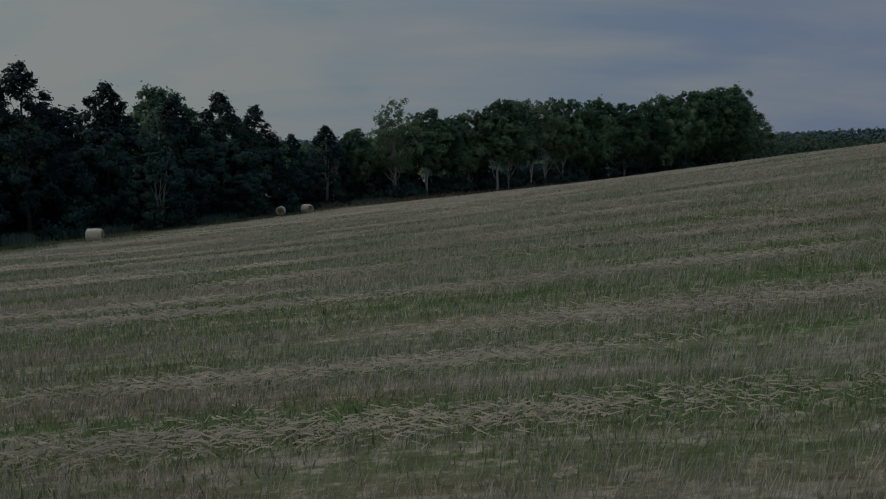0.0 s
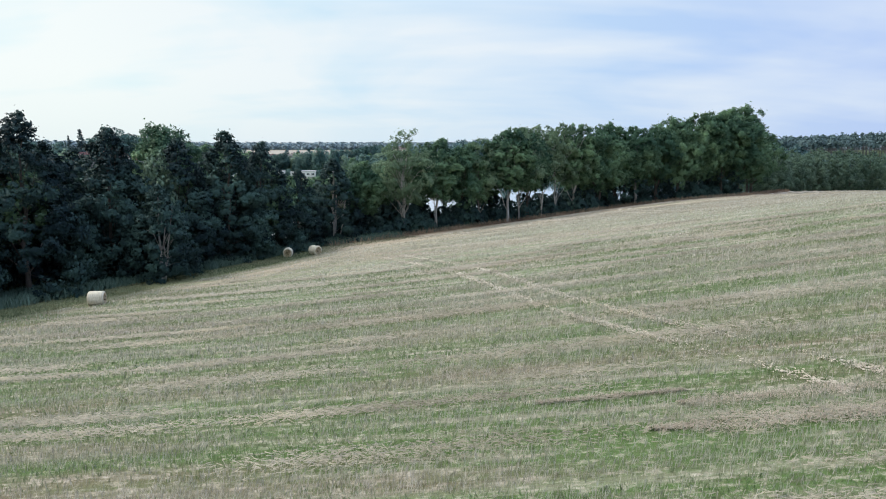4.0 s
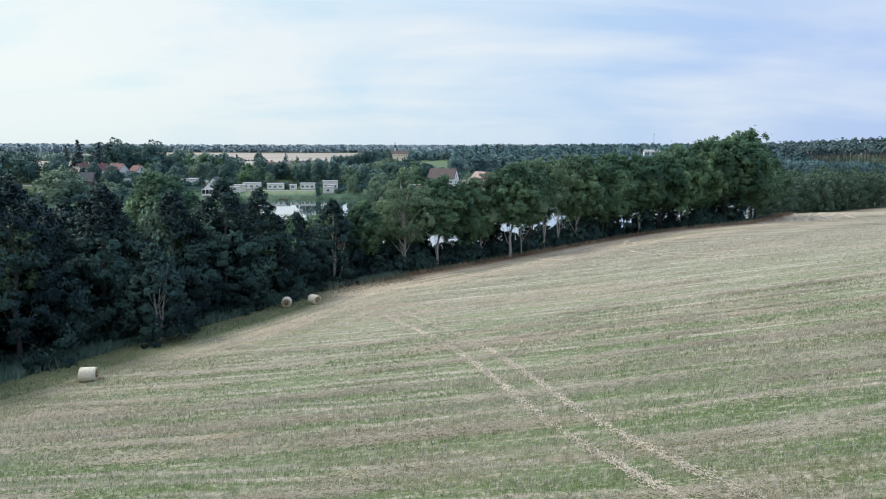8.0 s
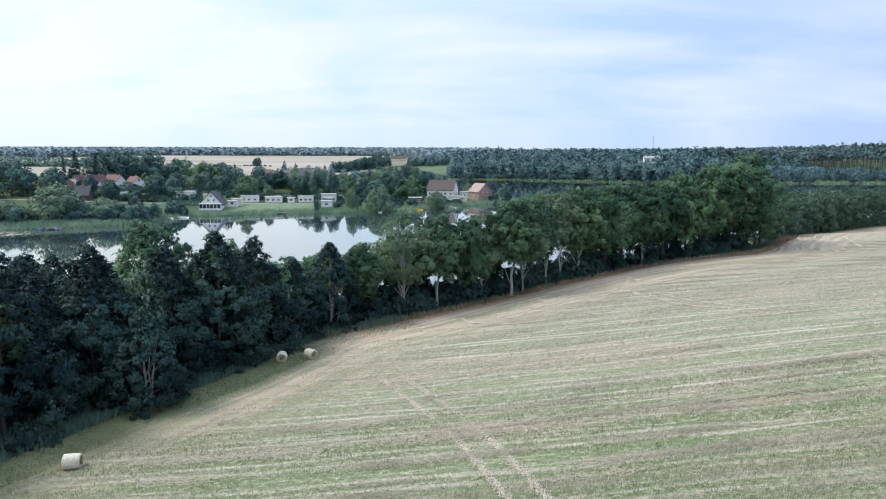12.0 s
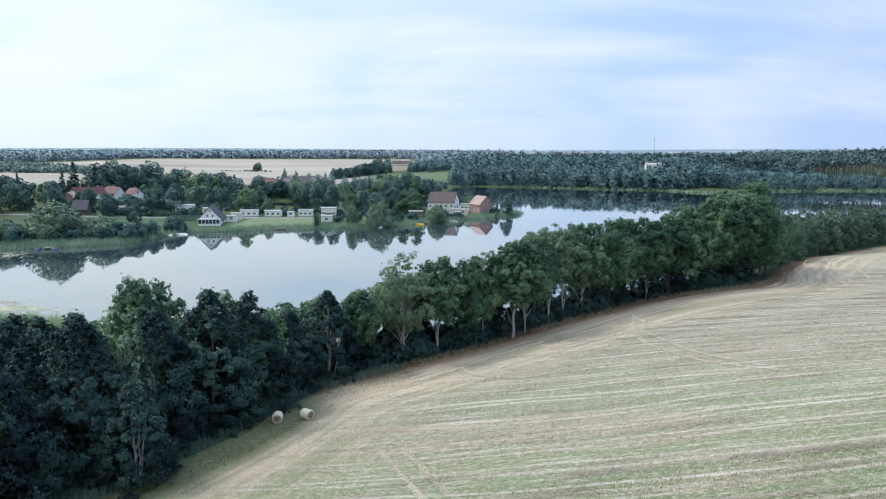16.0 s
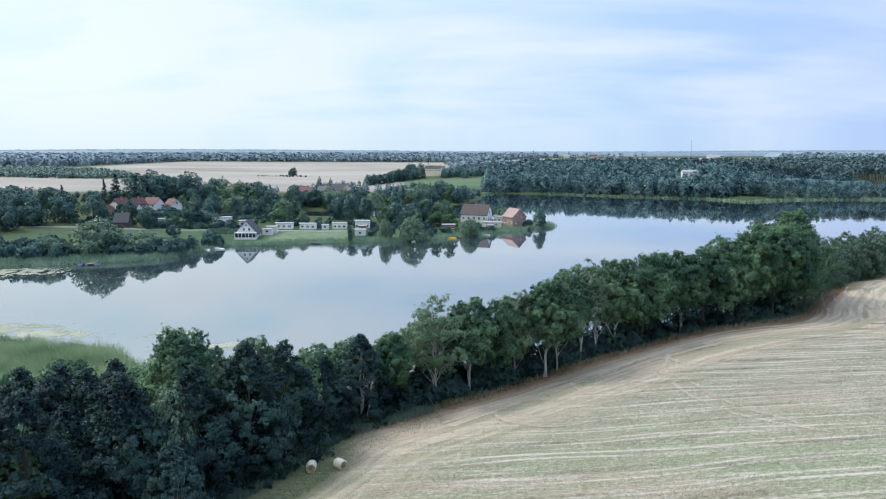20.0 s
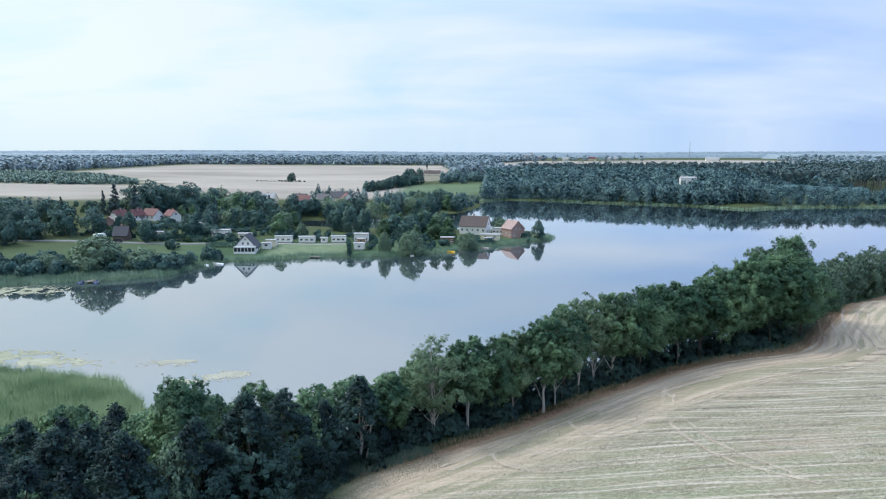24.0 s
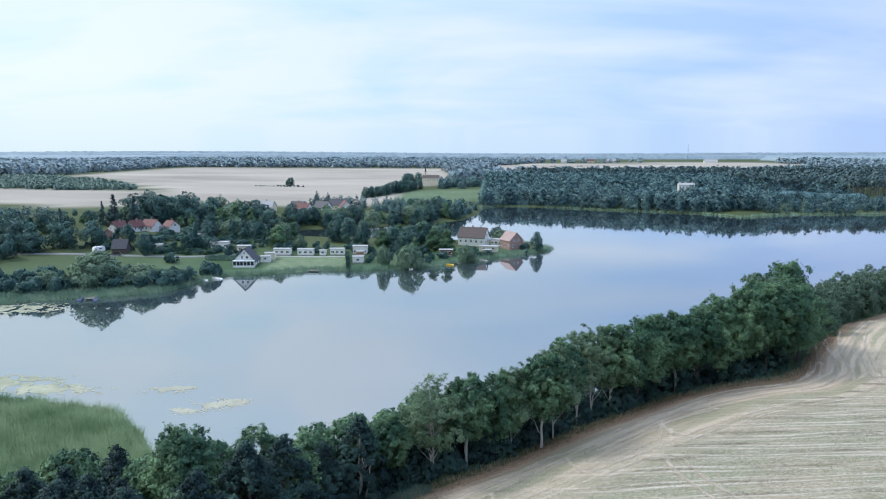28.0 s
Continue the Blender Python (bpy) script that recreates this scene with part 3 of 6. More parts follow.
nx, ny = len(GX), len(GY)
idx = np.arange(nx * ny).reshape(ny, nx)
quads = np.stack([idx[:-1, :-1], idx[:-1, 1:], idx[1:, 1:], idx[1:, :-1]], -1).reshape(-1, 4)
ground_mesh = raw_mesh("ground", np.stack([FX, FY, heights(FX, FY)], 1), quads, ground_material(), True)
for layer_name, values in LAYERS.items():
    ground_mesh.attributes.new(layer_name, "FLOAT", "POINT").data.foreach_set("value", values.astype(np.float32))
ground = tagged(new("ground", ground_mesh), "rolling ground of mown stubble, meadow and far grain fields", "ground", kind="structure")


def water_material():
    m, n = material("lake_water")
    pos = n.add("ShaderNodeTexCoord").outputs["Object"]
    rip = n.noise(n.mapping(pos, (0.9, 0.5, 1)), 1.0, 3.0)
    calm = n.noise(n.mapping(pos, (0.012, 0.03, 1)), 1.0, 3.0)
    bump = n.add("ShaderNodeBump", {"Height": rip, "Strength": n.ramp(calm, 0.35, 0.65, 0.004, 0.018), "Distance": 0.2})
    body = n.add("ShaderNodeBsdfDiffuse", {"Color": n.mix(n.ramp(calm, 0.35, 0.65), rgb(0.035, 0.050, 0.058), rgb(0.050, 0.066, 0.075))})
    gloss = n.add("ShaderNodeBsdfGlossy", {"Color": rgb(0.93, 0.94, 0.97), "Roughness": 0.03, "Normal": bump})
    shine = n.math("ADD", n.math("MULTIPLY", n.add("ShaderNodeFresnel", {"IOR": 1.34}).outputs[0], 0.95), 0.30, clamp=True)
    finish(n, n.add("ShaderNodeMixShader", {0: shine, 1: body, 2: gloss}))
    return m


water = tagged(new("water", raw_mesh("water", [(-790, 45, 0), (690, 45, 0), (690, 640, 0), (-790, 640, 0)], [(0, 1, 2, 3)], water_material())),
               "calm grey-blue lake mirroring the sky", "lake", kind="structure")


# ---- belt of trees between the field and the lake ----
def offset_from_edge(dist, along):
    """A point dist metres beyond the field's edge; along: place on the edge as its x."""
    i = int(np.clip(np.searchsorted(FIELD_EDGE[:, 0], along) - 1, 0, len(FIELD_EDGE) - 2))
    a, b = FIELD_EDGE[i], FIELD_EDGE[i + 1]
    s = (along - a[0]) / (b[0] - a[0])
    q, t = a + s * (b - a), (b - a) / np.linalg.norm(b - a)
    return q[0] - t[1] * dist, q[1] + t[0] * dist


ALDER = "dark green alder with a pointed layered crown"
BROAD = "dense green broadleaf tree in the lakeside belt"
ASH = "airy ash with pale bare limbs and thin leaves"
for key, x, y, h in (("alder_b", -47, 61, 15.2), ("alder_a", -53, 55, 15.5), ("alder_a", -42, 57, 15.8), ("alder_b", -38.5, 65, 16.0), ("alder_a", -34.5, 73, 15.0), ("alder_b", -30, 79, 14.0), ("alder_a", -26.4, 84, 14.8),
                     ("alder_b", -23.6, 89, 13.6), ("alder_a", -20.4, 95, 10.2), ("alder_low", -16.6, 100, 11.4), ("broad_c", -13.0, 102.5, 11.0), ("alder_low", -28.8, 70.6, 9.2), ("alder_b", -44, 78, 13.2), ("alder_a", -50, 82, 12.4)):
    plant(key, "alder", ALDER, "tree", x, y, h, group="belt of trees by the lake")
for key, x, y, h in (("broad_a", -34, 87, 15.8), ("broad_a", -28, 93, 12.8), ("broad_b", -2.6, 109.5, 13.8), ("broad_a", 1.8, 113, 13.0), ("broad_b", 8.8, 115, 14.8),
                     ("broad_c", 5, 119, 10.6), ("broad_c", 12.5, 121.5, 15.4), ("broad_b", 22, 129.5, 15.9), ("broad_a", 27.3, 133.5, 16.0), ("broad_c", 31.5, 138, 15.6),
                     ("broad_b", 35.6, 139, 15.2), ("broad_c", 40, 141.5, 15.6), ("broad_a", 45.2, 144, 16.6), ("broad_b", 50.5, 146.5, 17.2), ("broad_c", 55.5, 148, 17.8)):
    plant(key, "broadleaf_tree", BROAD, "tree", x, y, h, group="belt of trees by the lake")
for key, x, y, h in (("broad_a", 60, 150.5, 16.5), ("broad_a", 65.5, 157, 15.8), ("broad_a", 64.5, 165, 20.8), ("ash_b", 57.5, 158, 19.6), ("broad_c", 69.5, 168, 15.0), ("broad_a", 57, 155, 18.0)):
    plant(key, "broadleaf_tree", BROAD, "tree", x, y, h, wide=1.15, group="belt of trees by the lake")
for key, x, y, h in (("ash_a", -7.2, 105.6, 15.2), ("ash_b", 11, 119, 15.2), ("ash_b", 15.5, 125, 15.9), ("ash_b", 18.3, 127, 16.2), ("ash_b", 4.2, 114, 13.6)):
    plant(key, "ash_tree", ASH, "tree", x, y, h, group="belt of trees by the lake")
for along, gap, h in ((79, 5, 9), (85, 4, 11), (91, 5, 12.0), (97, 4, 12.5), (103, 5, 13.2), (109, 4, 13), (116, 5, 13.6), (123, 4, 13), (131, 5, 13.4), (140, 5, 12.5), (150, 5, 13.4), (162, 6, 12.5), (176, 6, 13), (192, 6, 12)):
    x, y = offset_from_edge(gap, along)
    plant("willow_a", "willow", "grey-green bushy willow behind the field", "tree", x, y, h, wide=1.05, group="belt of trees by the lake")
plant("willow_silver", "willow", "silvery willow among dark alders", "tree", -31.2, 76.8, 12.6, wide=0.5, group="belt of trees by the lake")
# the wood widens towards the reed bed
LEFT_WOOD = np.array([(-38, 66), (-33, 76), (-27, 86), (-21, 98), (-24, 104), (-40, 101), (-54, 93), (-66, 80), (-72, 62), (-62, 42), (-50, 44)], float)
for gx in np.arange(-72, -18, 5.4):
    for gy in np.arange(40, 106, 5.4):
        x, y = gx + random.uniform(-2, 2), gy + random.uniform(-2, 2)
        if inside(LEFT_WOOD, np.array([x]), np.array([y]))[0]:
            plant(random.choice(["back_a", "back_a", "back_b"]), "alder", ALDER, "tree", x, y, min(14.0, 34.0 - 0.25 * y + 0.05 * min(0.0, x + 42)) * random.uniform(0.82, 1.0), group="belt of trees by the lake")
for x, y, h in ((-23, 103, 9.5), (-18.5, 106, 9.8), (-13.5, 109, 9.6), (-8.5, 111.5, 11.2)):
    plant("back_b", "broadleaf_tree", BROAD, "tree", x, y, h, wide=1.15, group="belt of trees by the lake")
for i in range(11):
    x, y = offset_from_edge(random.uniform(6.5, 9.5), 27 + 36 * (i + random.random()) / 11)
    plant(random.choice(["back_b", "back_a"]), "broadleaf_tree", BROAD, "tree", x, y, random.uniform(11, 14.5), wide=1.0, group="belt of trees by the lake")
for x, y, h in ((-10.5, 107, 4.2), (-9.5, 109.5, 4.6), (-11.5, 105.5, 3.6), (16.5, 127.5, 4.5), (18.6, 129.2, 4.6), (21, 130.5, 4.2), (-6, 112, 4.6), (-4.4, 108.5, 3.2), (-8.8, 108, 3.6), (-7, 110, 4.0)):
    plant("shrub_a", "shrub", "tall leafy shrub at the water behind the belt", "shrub", x, y, h, group="undergrowth shrubs")
for i in range(40):
    x, y = offset_from_edge(random.uniform(6.0, 10.0), -16 + 88 * (i + random.random()) / 40)
    plant("shrub_a", "shrub", "tall leafy shrub at the water behind the belt", "shrub", x, y, random.uniform(2.8, 5.0), group="undergrowth shrubs")
for i in range(22):
    x, y = offset_from_edge(random.uniform(3.5, 7.0), -12 + 42 * (i + random.random()) / 22)
    plant("shrub_a", "shrub", "dark leafy shrub between the trunks of the belt", "shrub", x, y, random.uniform(3.4, 5.4), group="undergrowth shrubs")
for i in range(72):
    x, y = offset_from_edge(random.uniform(3.0, 9.0), -16 + 86 * (i + random.random()) / 72)
    plant("shrub_a", "shrub", "dark shrub in the undergrowth of the belt", "shrub", x, y, random.uniform(1.6, 3.4), group="undergrowth shrubs")

# ---- far shore: houses, gardens, boats ----
WALL_WHITE = plain_material("white_render", (0.74, 0.73, 0.70), 0.8, 0.08, 1.2)
WALL_CREAM = plain_material("cream_render", (0.66, 0.60, 0.47), 0.8, 0.10, 1.2)
WALL_BRICK = plain_material("red_brick_wall", (0.31, 0.205, 0.180), 0.85, 0.30, 4.0, bump=0.4)
WALL_WOOD = plain_material("brown_boards", (0.26, 0.15, 0.10), 0.75, 0.25, 4.0, stretch=(6, 6, 0.5), bump=0.4)
WALL_ORANGE = plain_material("orange_boards", (0.45, 0.25, 0.13), 0.7, 0.15, 4.0, stretch=(6, 6, 0.5))
WALL_DARK = plain_material("dark_brown_brick", (0.11, 0.080, 0.072), 0.85, 0.25, 4.0)
ROOF_RED = plain_material("red_roof_tiles", (0.125, 0.048, 0.046), 0.75, 0.25, 3.0, stretch=(1, 1, 3), bump=0.5)
ROOF_PINK = plain_material("weathered_red_tiles", (0.33, 0.235, 0.215), 0.8, 0.30, 2.0, stretch=(1, 1, 3), bump=0.5)
ROOF_BROWN = plain_material("brown_roof_tiles", (0.072, 0.050, 0.048), 0.7, 0.25, 3.0, stretch=(1, 1, 3), bump=0.5)
ROOF_SLATE = plain_material("slate_roof", (0.030, 0.033, 0.050), 0.65, 0.25, 3.0, stretch=(1, 1, 3), bump=0.4)
ROOF_FELT = plain_material("grey_roofing_felt", (0.33, 0.33, 0.34), 0.85, 0.15, 1.5)
PAINT_WHITE = plain_material("white_paint", (0.80, 0.80, 0.80), 0.45, 0.04, 2.0)
CONCRETE = plain_material("grey_concrete", (0.36, 0.35, 0.33), 0.85, 0.18, 1.5)
ASPHALT = plain_material("asphalt", (0.16, 0.16, 0.165), 0.9, 0.2, 1.5)
TIMBER = plain_material("weathered_timber", (0.20, 0.185, 0.165), 0.8, 0.25, 3.0, stretch=(1, 5, 5))
BOAT_BLUE = plain_material("blue_gelcoat", (0.09, 0.11, 0.21), 0.3, 0.1, 2.0)
BOAT_YELLOW = plain_material("yellow_gelcoat", (0.75, 0.47, 0.03), 0.35, 0.08, 2.0)
CAR_DARK = plain_material("dark_car_paint", (0.03, 0.03, 0.035), 0.25, 0.1, 2.0)
RUBBER = plain_material("tyre_rubber", (0.03, 0.03, 0.03), 0.9, 0.1, 5.0)
STEEL = plain_material("galvanised_steel", (0.45, 0.46, 0.48), 0.45, 0.1, 3.0, metal=0.8)


def glass_material():
    m, n = material("window_glass")
    v = n.noise(n.add("ShaderNodeTexCoord").outputs["Object"], 0.7, 2.0)
    finish(n, n.add("ShaderNodeBsdfPrincipled", {"Base Color": n.mix(v, rgb(0.015, 0.02, 0.025), rgb(0.05, 0.06, 0.07)), "Roughness": 0.05, "IOR": 1.5}))
    return m


GLASS = glass_material()


def window(parent, m, w_, h_, frame_mat=None):
    """A window with frame, mullion, sill and pane; m puts its lower middle on the wall, local -y outwards."""
    t, bm = 0.07, bmesh.new()
    rings = [[bm.verts.new((sx * (w_ / 2 - inset), y, inset + sz * (h_ - 2 * inset))) for sx, sz in ((-1, 0), (1, 0), (1, 1), (-1, 1))] for y, inset in ((-0.05, 0), (-0.05, t), (0.06, t), (0.06, 0))]
    for i in range(4):
        for j in range(4):
            bm.faces.new((rings[i][j], rings[i][(j + 1) % 4], rings[(i + 1) % 4][(j + 1) % 4], rings[(i + 1) % 4][j]))
    bmesh.ops.recalc_face_normals(bm, faces=bm.faces[:])
    mat = frame_mat or PAINT_WHITE
    ob = part("window", bm, mat, parent)
    ob.matrix_basis = m
    part("mullion", box(bmesh.new(), -0.03, -0.04, t, 0.03, 0.05, h_ - t), mat, ob)
    part("sill", box(bmesh.new(), -w_ / 2 - 0.06, -0.13, -0.06, w_ / 2 + 0.06, 0.02, -0.005), mat, ob)
    part("pane", box(bmesh.new(), -w_ / 2 + t, -0.015, t, w_ / 2 - t, 0.03, h_ - t), GLASS, ob)
    return ob


def prism(bm, outline, y0, y1):
    """An outline in x and z, drawn out from y0 to y1."""
    a = [bm.verts.new((x, y0, z)) for x, z in outline]
    b = [bm.verts.new((x, y1, z)) for x, z in outline]
    bm.faces.new(a)
    bm.faces.new(b[::-1])
    for i in range(len(a)):
        j = (i + 1) % len(a)
        bm.faces.new((a[j], a[i], b[i], b[j]))
    bmesh.ops.recalc_face_normals(bm, faces=bm.faces[:])
    return bm


def house(name, label, x, y, turn, w_, l_, eave, rise, wall, roof, gable=(), side=0, side_z=1.0, chimney=True, left_eave=None, right_eave=None, over=0.35, frame_mat=None, group=""):
    """A house with its ridge along local y and its gable front at -y. gable: windows there as (u, z, width, height)."""
    ob = new(name)
    ob.matrix_basis = pose(x, y, ground_z(x, y), 0, 0, turn)
    le, re = eave if left_eave is None else left_eave, eave if right_eave is None else right_eave
    top = eave + rise
    hw, hl = w_ / 2, l_ / 2
    part("wall", prism(bmesh.new(), [(-hw, -0.8), (hw, -0.8), (hw, re), (0, top), (-hw, le)], -hl, hl), wall, ob)
    t = 0.22
    bm = bmesh.new()
    for s, e in ((-1, le), (1, re)):
        slope = (top - e) / hw
        xo, zo = s * (hw + over), e - over * slope
        out = [(0, top + 0.03), (xo, zo + 0.03), (xo, zo + t), (0, top + t + 0.05)]
        prism(bm, out, -hl - over, hl + over)
    part("roof", bm, roof, ob)
    if chimney:
        bm = bmesh.new()
        box(bm, 0.3, hl * 0.1 - 0.35, top - 0.9, 1.0, hl * 0.1 + 0.35, top + 0.85)
        box(bm, 0.24, hl * 0.1 - 0.41, top + 0.85, 1.06, hl * 0.1 + 0.41, top + 0.97)
        part("chimney", bm, WALL_BRICK, ob)
    for u, z, ww, hh in gable:
        window(ob, pose(u, -hl - 0.02, z), ww, hh, frame_mat)
    for i in range(side):
        v = -hl + l_ * (i + 0.5) / side
        if le - side_z > 1.1:
            window(ob, pose(-hw - 0.02, v, side_z, 0, 0, -90), 1.0, 1.15, frame_mat)
        if re - side_z > 1.1:
            window(ob, pose(hw + 0.02, v, side_z, 0, 0, 90), 1.0, 1.15, frame_mat)
    bm = bmesh.new()
    box(bm, -0.5, -0.04, 0, 0.5, 0.05, 2.05, 0.02)
    door = part("door", bm, TIMBER, ob)
    door.matrix_basis = pose(hw + 0.03, hl * 0.35, 0.05, 0, 0, 90)
    bm = bmesh.new()
    box(bm, 0.33, -0.10, 0.98, 0.43, -0.04, 1.04)
    part("handle", bm, STEEL, door)
    return tagged(ob, label, "house", group)


def cabin(name, label, x, y, turn, w_, l_, h_, wall, roof, category="cabin", wins=3, group="", skirt=True, rise=0.25):
    """A flat-roofed garden cabin or mobile home; its long side faces local -y."""
    ob = new(name)
    ob.matrix_basis = pose(x, y, ground_z(x, y), 0, 0, turn)
    part("wall", box(bmesh.new(), -w_ / 2, -l_ / 2, 0.35 if skirt else -0.5, w_ / 2, l_ / 2, h_, 0.05), wall, ob)
    bm = bmesh.new()
    prism(bm, [(-l_ / 2 - 0.3, h_ + 0.0), (l_ / 2 + 0.3, h_ + 0.0), (l_ / 2 + 0.3, h_ + 0.12), (0, h_ + 0.12 + rise), (-l_ / 2 - 0.3, h_ + 0.12)], -w_ / 2 - 0.3, w_ / 2 + 0.3)
    bm.transform(Matrix.Rotation(radians(90), 4, "Z"))
    part("roof", bm, roof, ob)
    if skirt:
        part("base", box(bmesh.new(), -w_ / 2 + 0.1, -l_ / 2 + 0.1, -0.6, w_ / 2 - 0.1, l_ / 2 - 0.1, 0.35), CONCRETE, ob)
    for i in range(wins):
        window(ob, pose(-w_ / 2 + w_ * (i + 0.5) / wins, -l_ / 2 - 0.02, 1.05), min(1.2, w_ / wins * 0.6), 0.9)
    bm = bmesh.new()
    box(bm, -0.42, -0.03, 0, 0.42, 0.05, 1.95, 0.02)
    door = part("door", bm, PAINT_WHITE, ob)
    door.matrix_basis = pose(w_ / 2 + 0.03, 0, 0.4 if skirt else 0.05, 0, 0, 90)
    return tagged(ob, label, category, group)


LAKE_HOUSE = house("lake_house", "white gabled house with a steep dark slate roof and glazed veranda", -93, 289.5, 4, 7.8, 7.6, 2.6, 4.2, WALL_WHITE, ROOF_SLATE,
                   gable=[(-1.0, 2.9, 0.9, 1.1), (1.0, 2.9, 0.9, 1.1), (0, 4.7, 0.7, 0.8)], side=3, side_z=0.9, right_eave=2.3, over=0.6, chimney=False)
bm = bmesh.new()
box(bm, -4.2, -6.0, -0.6, 4.2, -3.81, 0.5)
box(bm, -4.2, -6.0, 2.1, 4.2, -3.81, 2.4)
for i in range(7):
    box(bm, -4.2 + 1.37 * i, -6.0, 0.5, -4.02 + 1.37 * i, -5.82, 2.1)
veranda = part("veranda", bm, PAINT_WHITE, LAKE_HOUSE, "white glazed veranda")
for i in range(6):
    part("pane", box(bmesh.new(), -4.02 + 1.37 * i, -5.93, 0.5, -2.83 + 1.37 * i, -5.88, 2.1), GLASS, veranda)

for x, y, w_, l_, h_, turn in ((-84.5, 312, 7.2, 3.4, 2.75, 3), (-74.5, 313, 6.8, 3.4, 2.7, 3), (-67, 313, 2.7, 2.6, 2.3, 3), (-61, 315, 6.0, 3.4, 2.8, 3)):
    cabin("mobile_home", "white mobile home with a pale grey roof beside the lawn", x, y, turn, w_, l_, h_, WALL_WHITE, ROOF_FELT, "mobile home", 3 if w_ > 4 else 1, "mobile homes by the lawn")
cabin("mobile_home", "tall white holiday cabin with a pale roof", -51.5, 318, 3, 6.2, 4.0, 3.6, WALL_WHITE, ROOF_FELT, "cabin", 3, "mobile homes by the lawn")
cabin("garden_shed", "orange wooden garden shed beside the cabin", -50.5, 311.5, 3, 3.2, 2.4, 2.3, WALL_ORANGE, ROOF_FELT, "shed", 1)
cabin("boat_house", "white boat shed with a flat pale roof", -49.2, 298, 3, 4.2, 3.4, 2.7, WALL_WHITE, ROOF_FELT, "shed", 1)
cabin("garage", "pale shed with a grey flat roof beside the house", -87.2, 296, 4, 3.6, 3.2, 2.3, WALL_WHITE, ROOF_FELT, "shed", 1, skirt=False)
cabin("garage", "low shed with a grey felt roof", -87.0, 302, 4, 4.0, 3.4, 2.6, WALL_CREAM, ROOF_FELT, "shed", 1, skirt=False)
cabin("bungalow", "white flat-roofed garden bungalow among trees", -115.5, 322, 8, 7.8, 4.6, 3.0, WALL_WHITE, ROOF_FELT, "cabin", 3)
cabin("bungalow", "white garden cabin with a flat roof", -133, 345, 10, 3.8, 3.2, 2.6, WALL_WHITE, ROOF_FELT, "cabin", 2)
cabin("bungalow", "low garden cabin with a grey roof", -103, 317, 6, 5.6, 4.2, 2.6, WALL_CREAM, ROOF_FELT, "cabin", 2)
cabin("bungalow", "small pale cabin behind a hedge", -140, 312, 6, 5.0, 3.4, 2.5, WALL_CREAM, ROOF_FELT, "cabin", 2)

house("farmhouse", "long white house with a dark brown tiled roof near the point", -1.5, 353, 72, 8.4, 13.2, 4.0, 4.4, WALL_WHITE, ROOF_BROWN,
      gable=[(-1.6, 1.0, 1.1, 1.3), (1.6, 1.0, 1.1, 1.3), (0, 4.3, 1.1, 1.2)], side=5, side_z=1.6)
cabin("annex", "white flat-roofed annex with dark windows", 9.6, 353.5, -8, 5.2, 4.5, 3.0, WALL_WHITE, ROOF_FELT, "annex", 3, skirt=False)
house("brick_house", "red brick barn house with weathered tiled roof", 16.4, 346, 32, 7.6, 8.2, 4.2, 3.6, WALL_BRICK, ROOF_PINK,
      gable=[(-1.9, 1.0, 0.9, 1.2), (1.9, 1.0, 0.9, 1.2), (-1.2, 3.9, 0.8, 1.0), (1.2, 3.9, 0.8, 1.0)], side=3, side_z=1.2, chimney=False)
cabin("garage", "long flat-roofed garage with a grey roof", 5.5, 336, -6, 8.5, 4.5, 2.4, WALL_CREAM, ROOF_FELT, "garage", 2, skirt=False, rise=0.05)
cabin("garden_shed", "orange wooden shed with a pale roof", 4.5, 327, -4, 3.4, 2.6, 2.2, WALL_ORANGE, ROOF_FELT, "shed", 1)
cabin("summer_house", "brown timber summer house with white windows", -13.8, 320, 4, 5.6, 3.6, 2.7, WALL_WOOD, ROOF_FELT, "shed", 3)

house("village_house", "white house with a red tiled roof on the slope", -176, 349, -22, 5.2, 7.0, 2.5, 2.8, WALL_WHITE, ROOF_RED,
      gable=[(-1.5, 1.0, 1.0, 1.2), (1.5, 1.0, 1.0, 1.2), (0, 3.6, 1.0, 1.2)], side=3, side_z=1.0, group="red-roofed village houses")
house("village_house", "white gabled house with a bright red roof", -171.5, 357, -22, 5.2, 7.0, 2.5, 2.8, WALL_WHITE, ROOF_RED,
      gable=[(-1.5, 1.0, 1.0, 1.2), (1.5, 1.0, 1.0, 1.2), (0, 3.6, 1.0, 1.2)], side=3, side_z=1.0, group="red-roofed village houses")
house("village_house", "long white house with a dark red roof", -165.5, 362, 66, 6.0, 9.0, 2.8, 2.9, WALL_WHITE, ROOF_RED, side=3, side_z=1.2, group="red-roofed village houses")
house("village_house", "low white house with a dark red tiled roof", -157, 366, 50, 5.6, 8.0, 3.0, 2.5, WALL_WHITE, ROOF_RED,
      gable=[(0, 3.2, 1.0, 1.1)], side=3, side_z=1.0, group="red-roofed village houses")
house("brick_outbuilding", "narrow red brick outbuilding among trees", -169.5, 327, 20, 3.2, 3.6, 3.8, 1.2, WALL_BRICK, ROOF_PINK, chimney=False)
house("roadside_house", "dark slate-roofed house with a brick ground floor", -151.5, 303, 96, 5.4, 5.8, 2.0, 3.4, WALL_DARK, ROOF_SLATE, side=3, side_z=0.9)
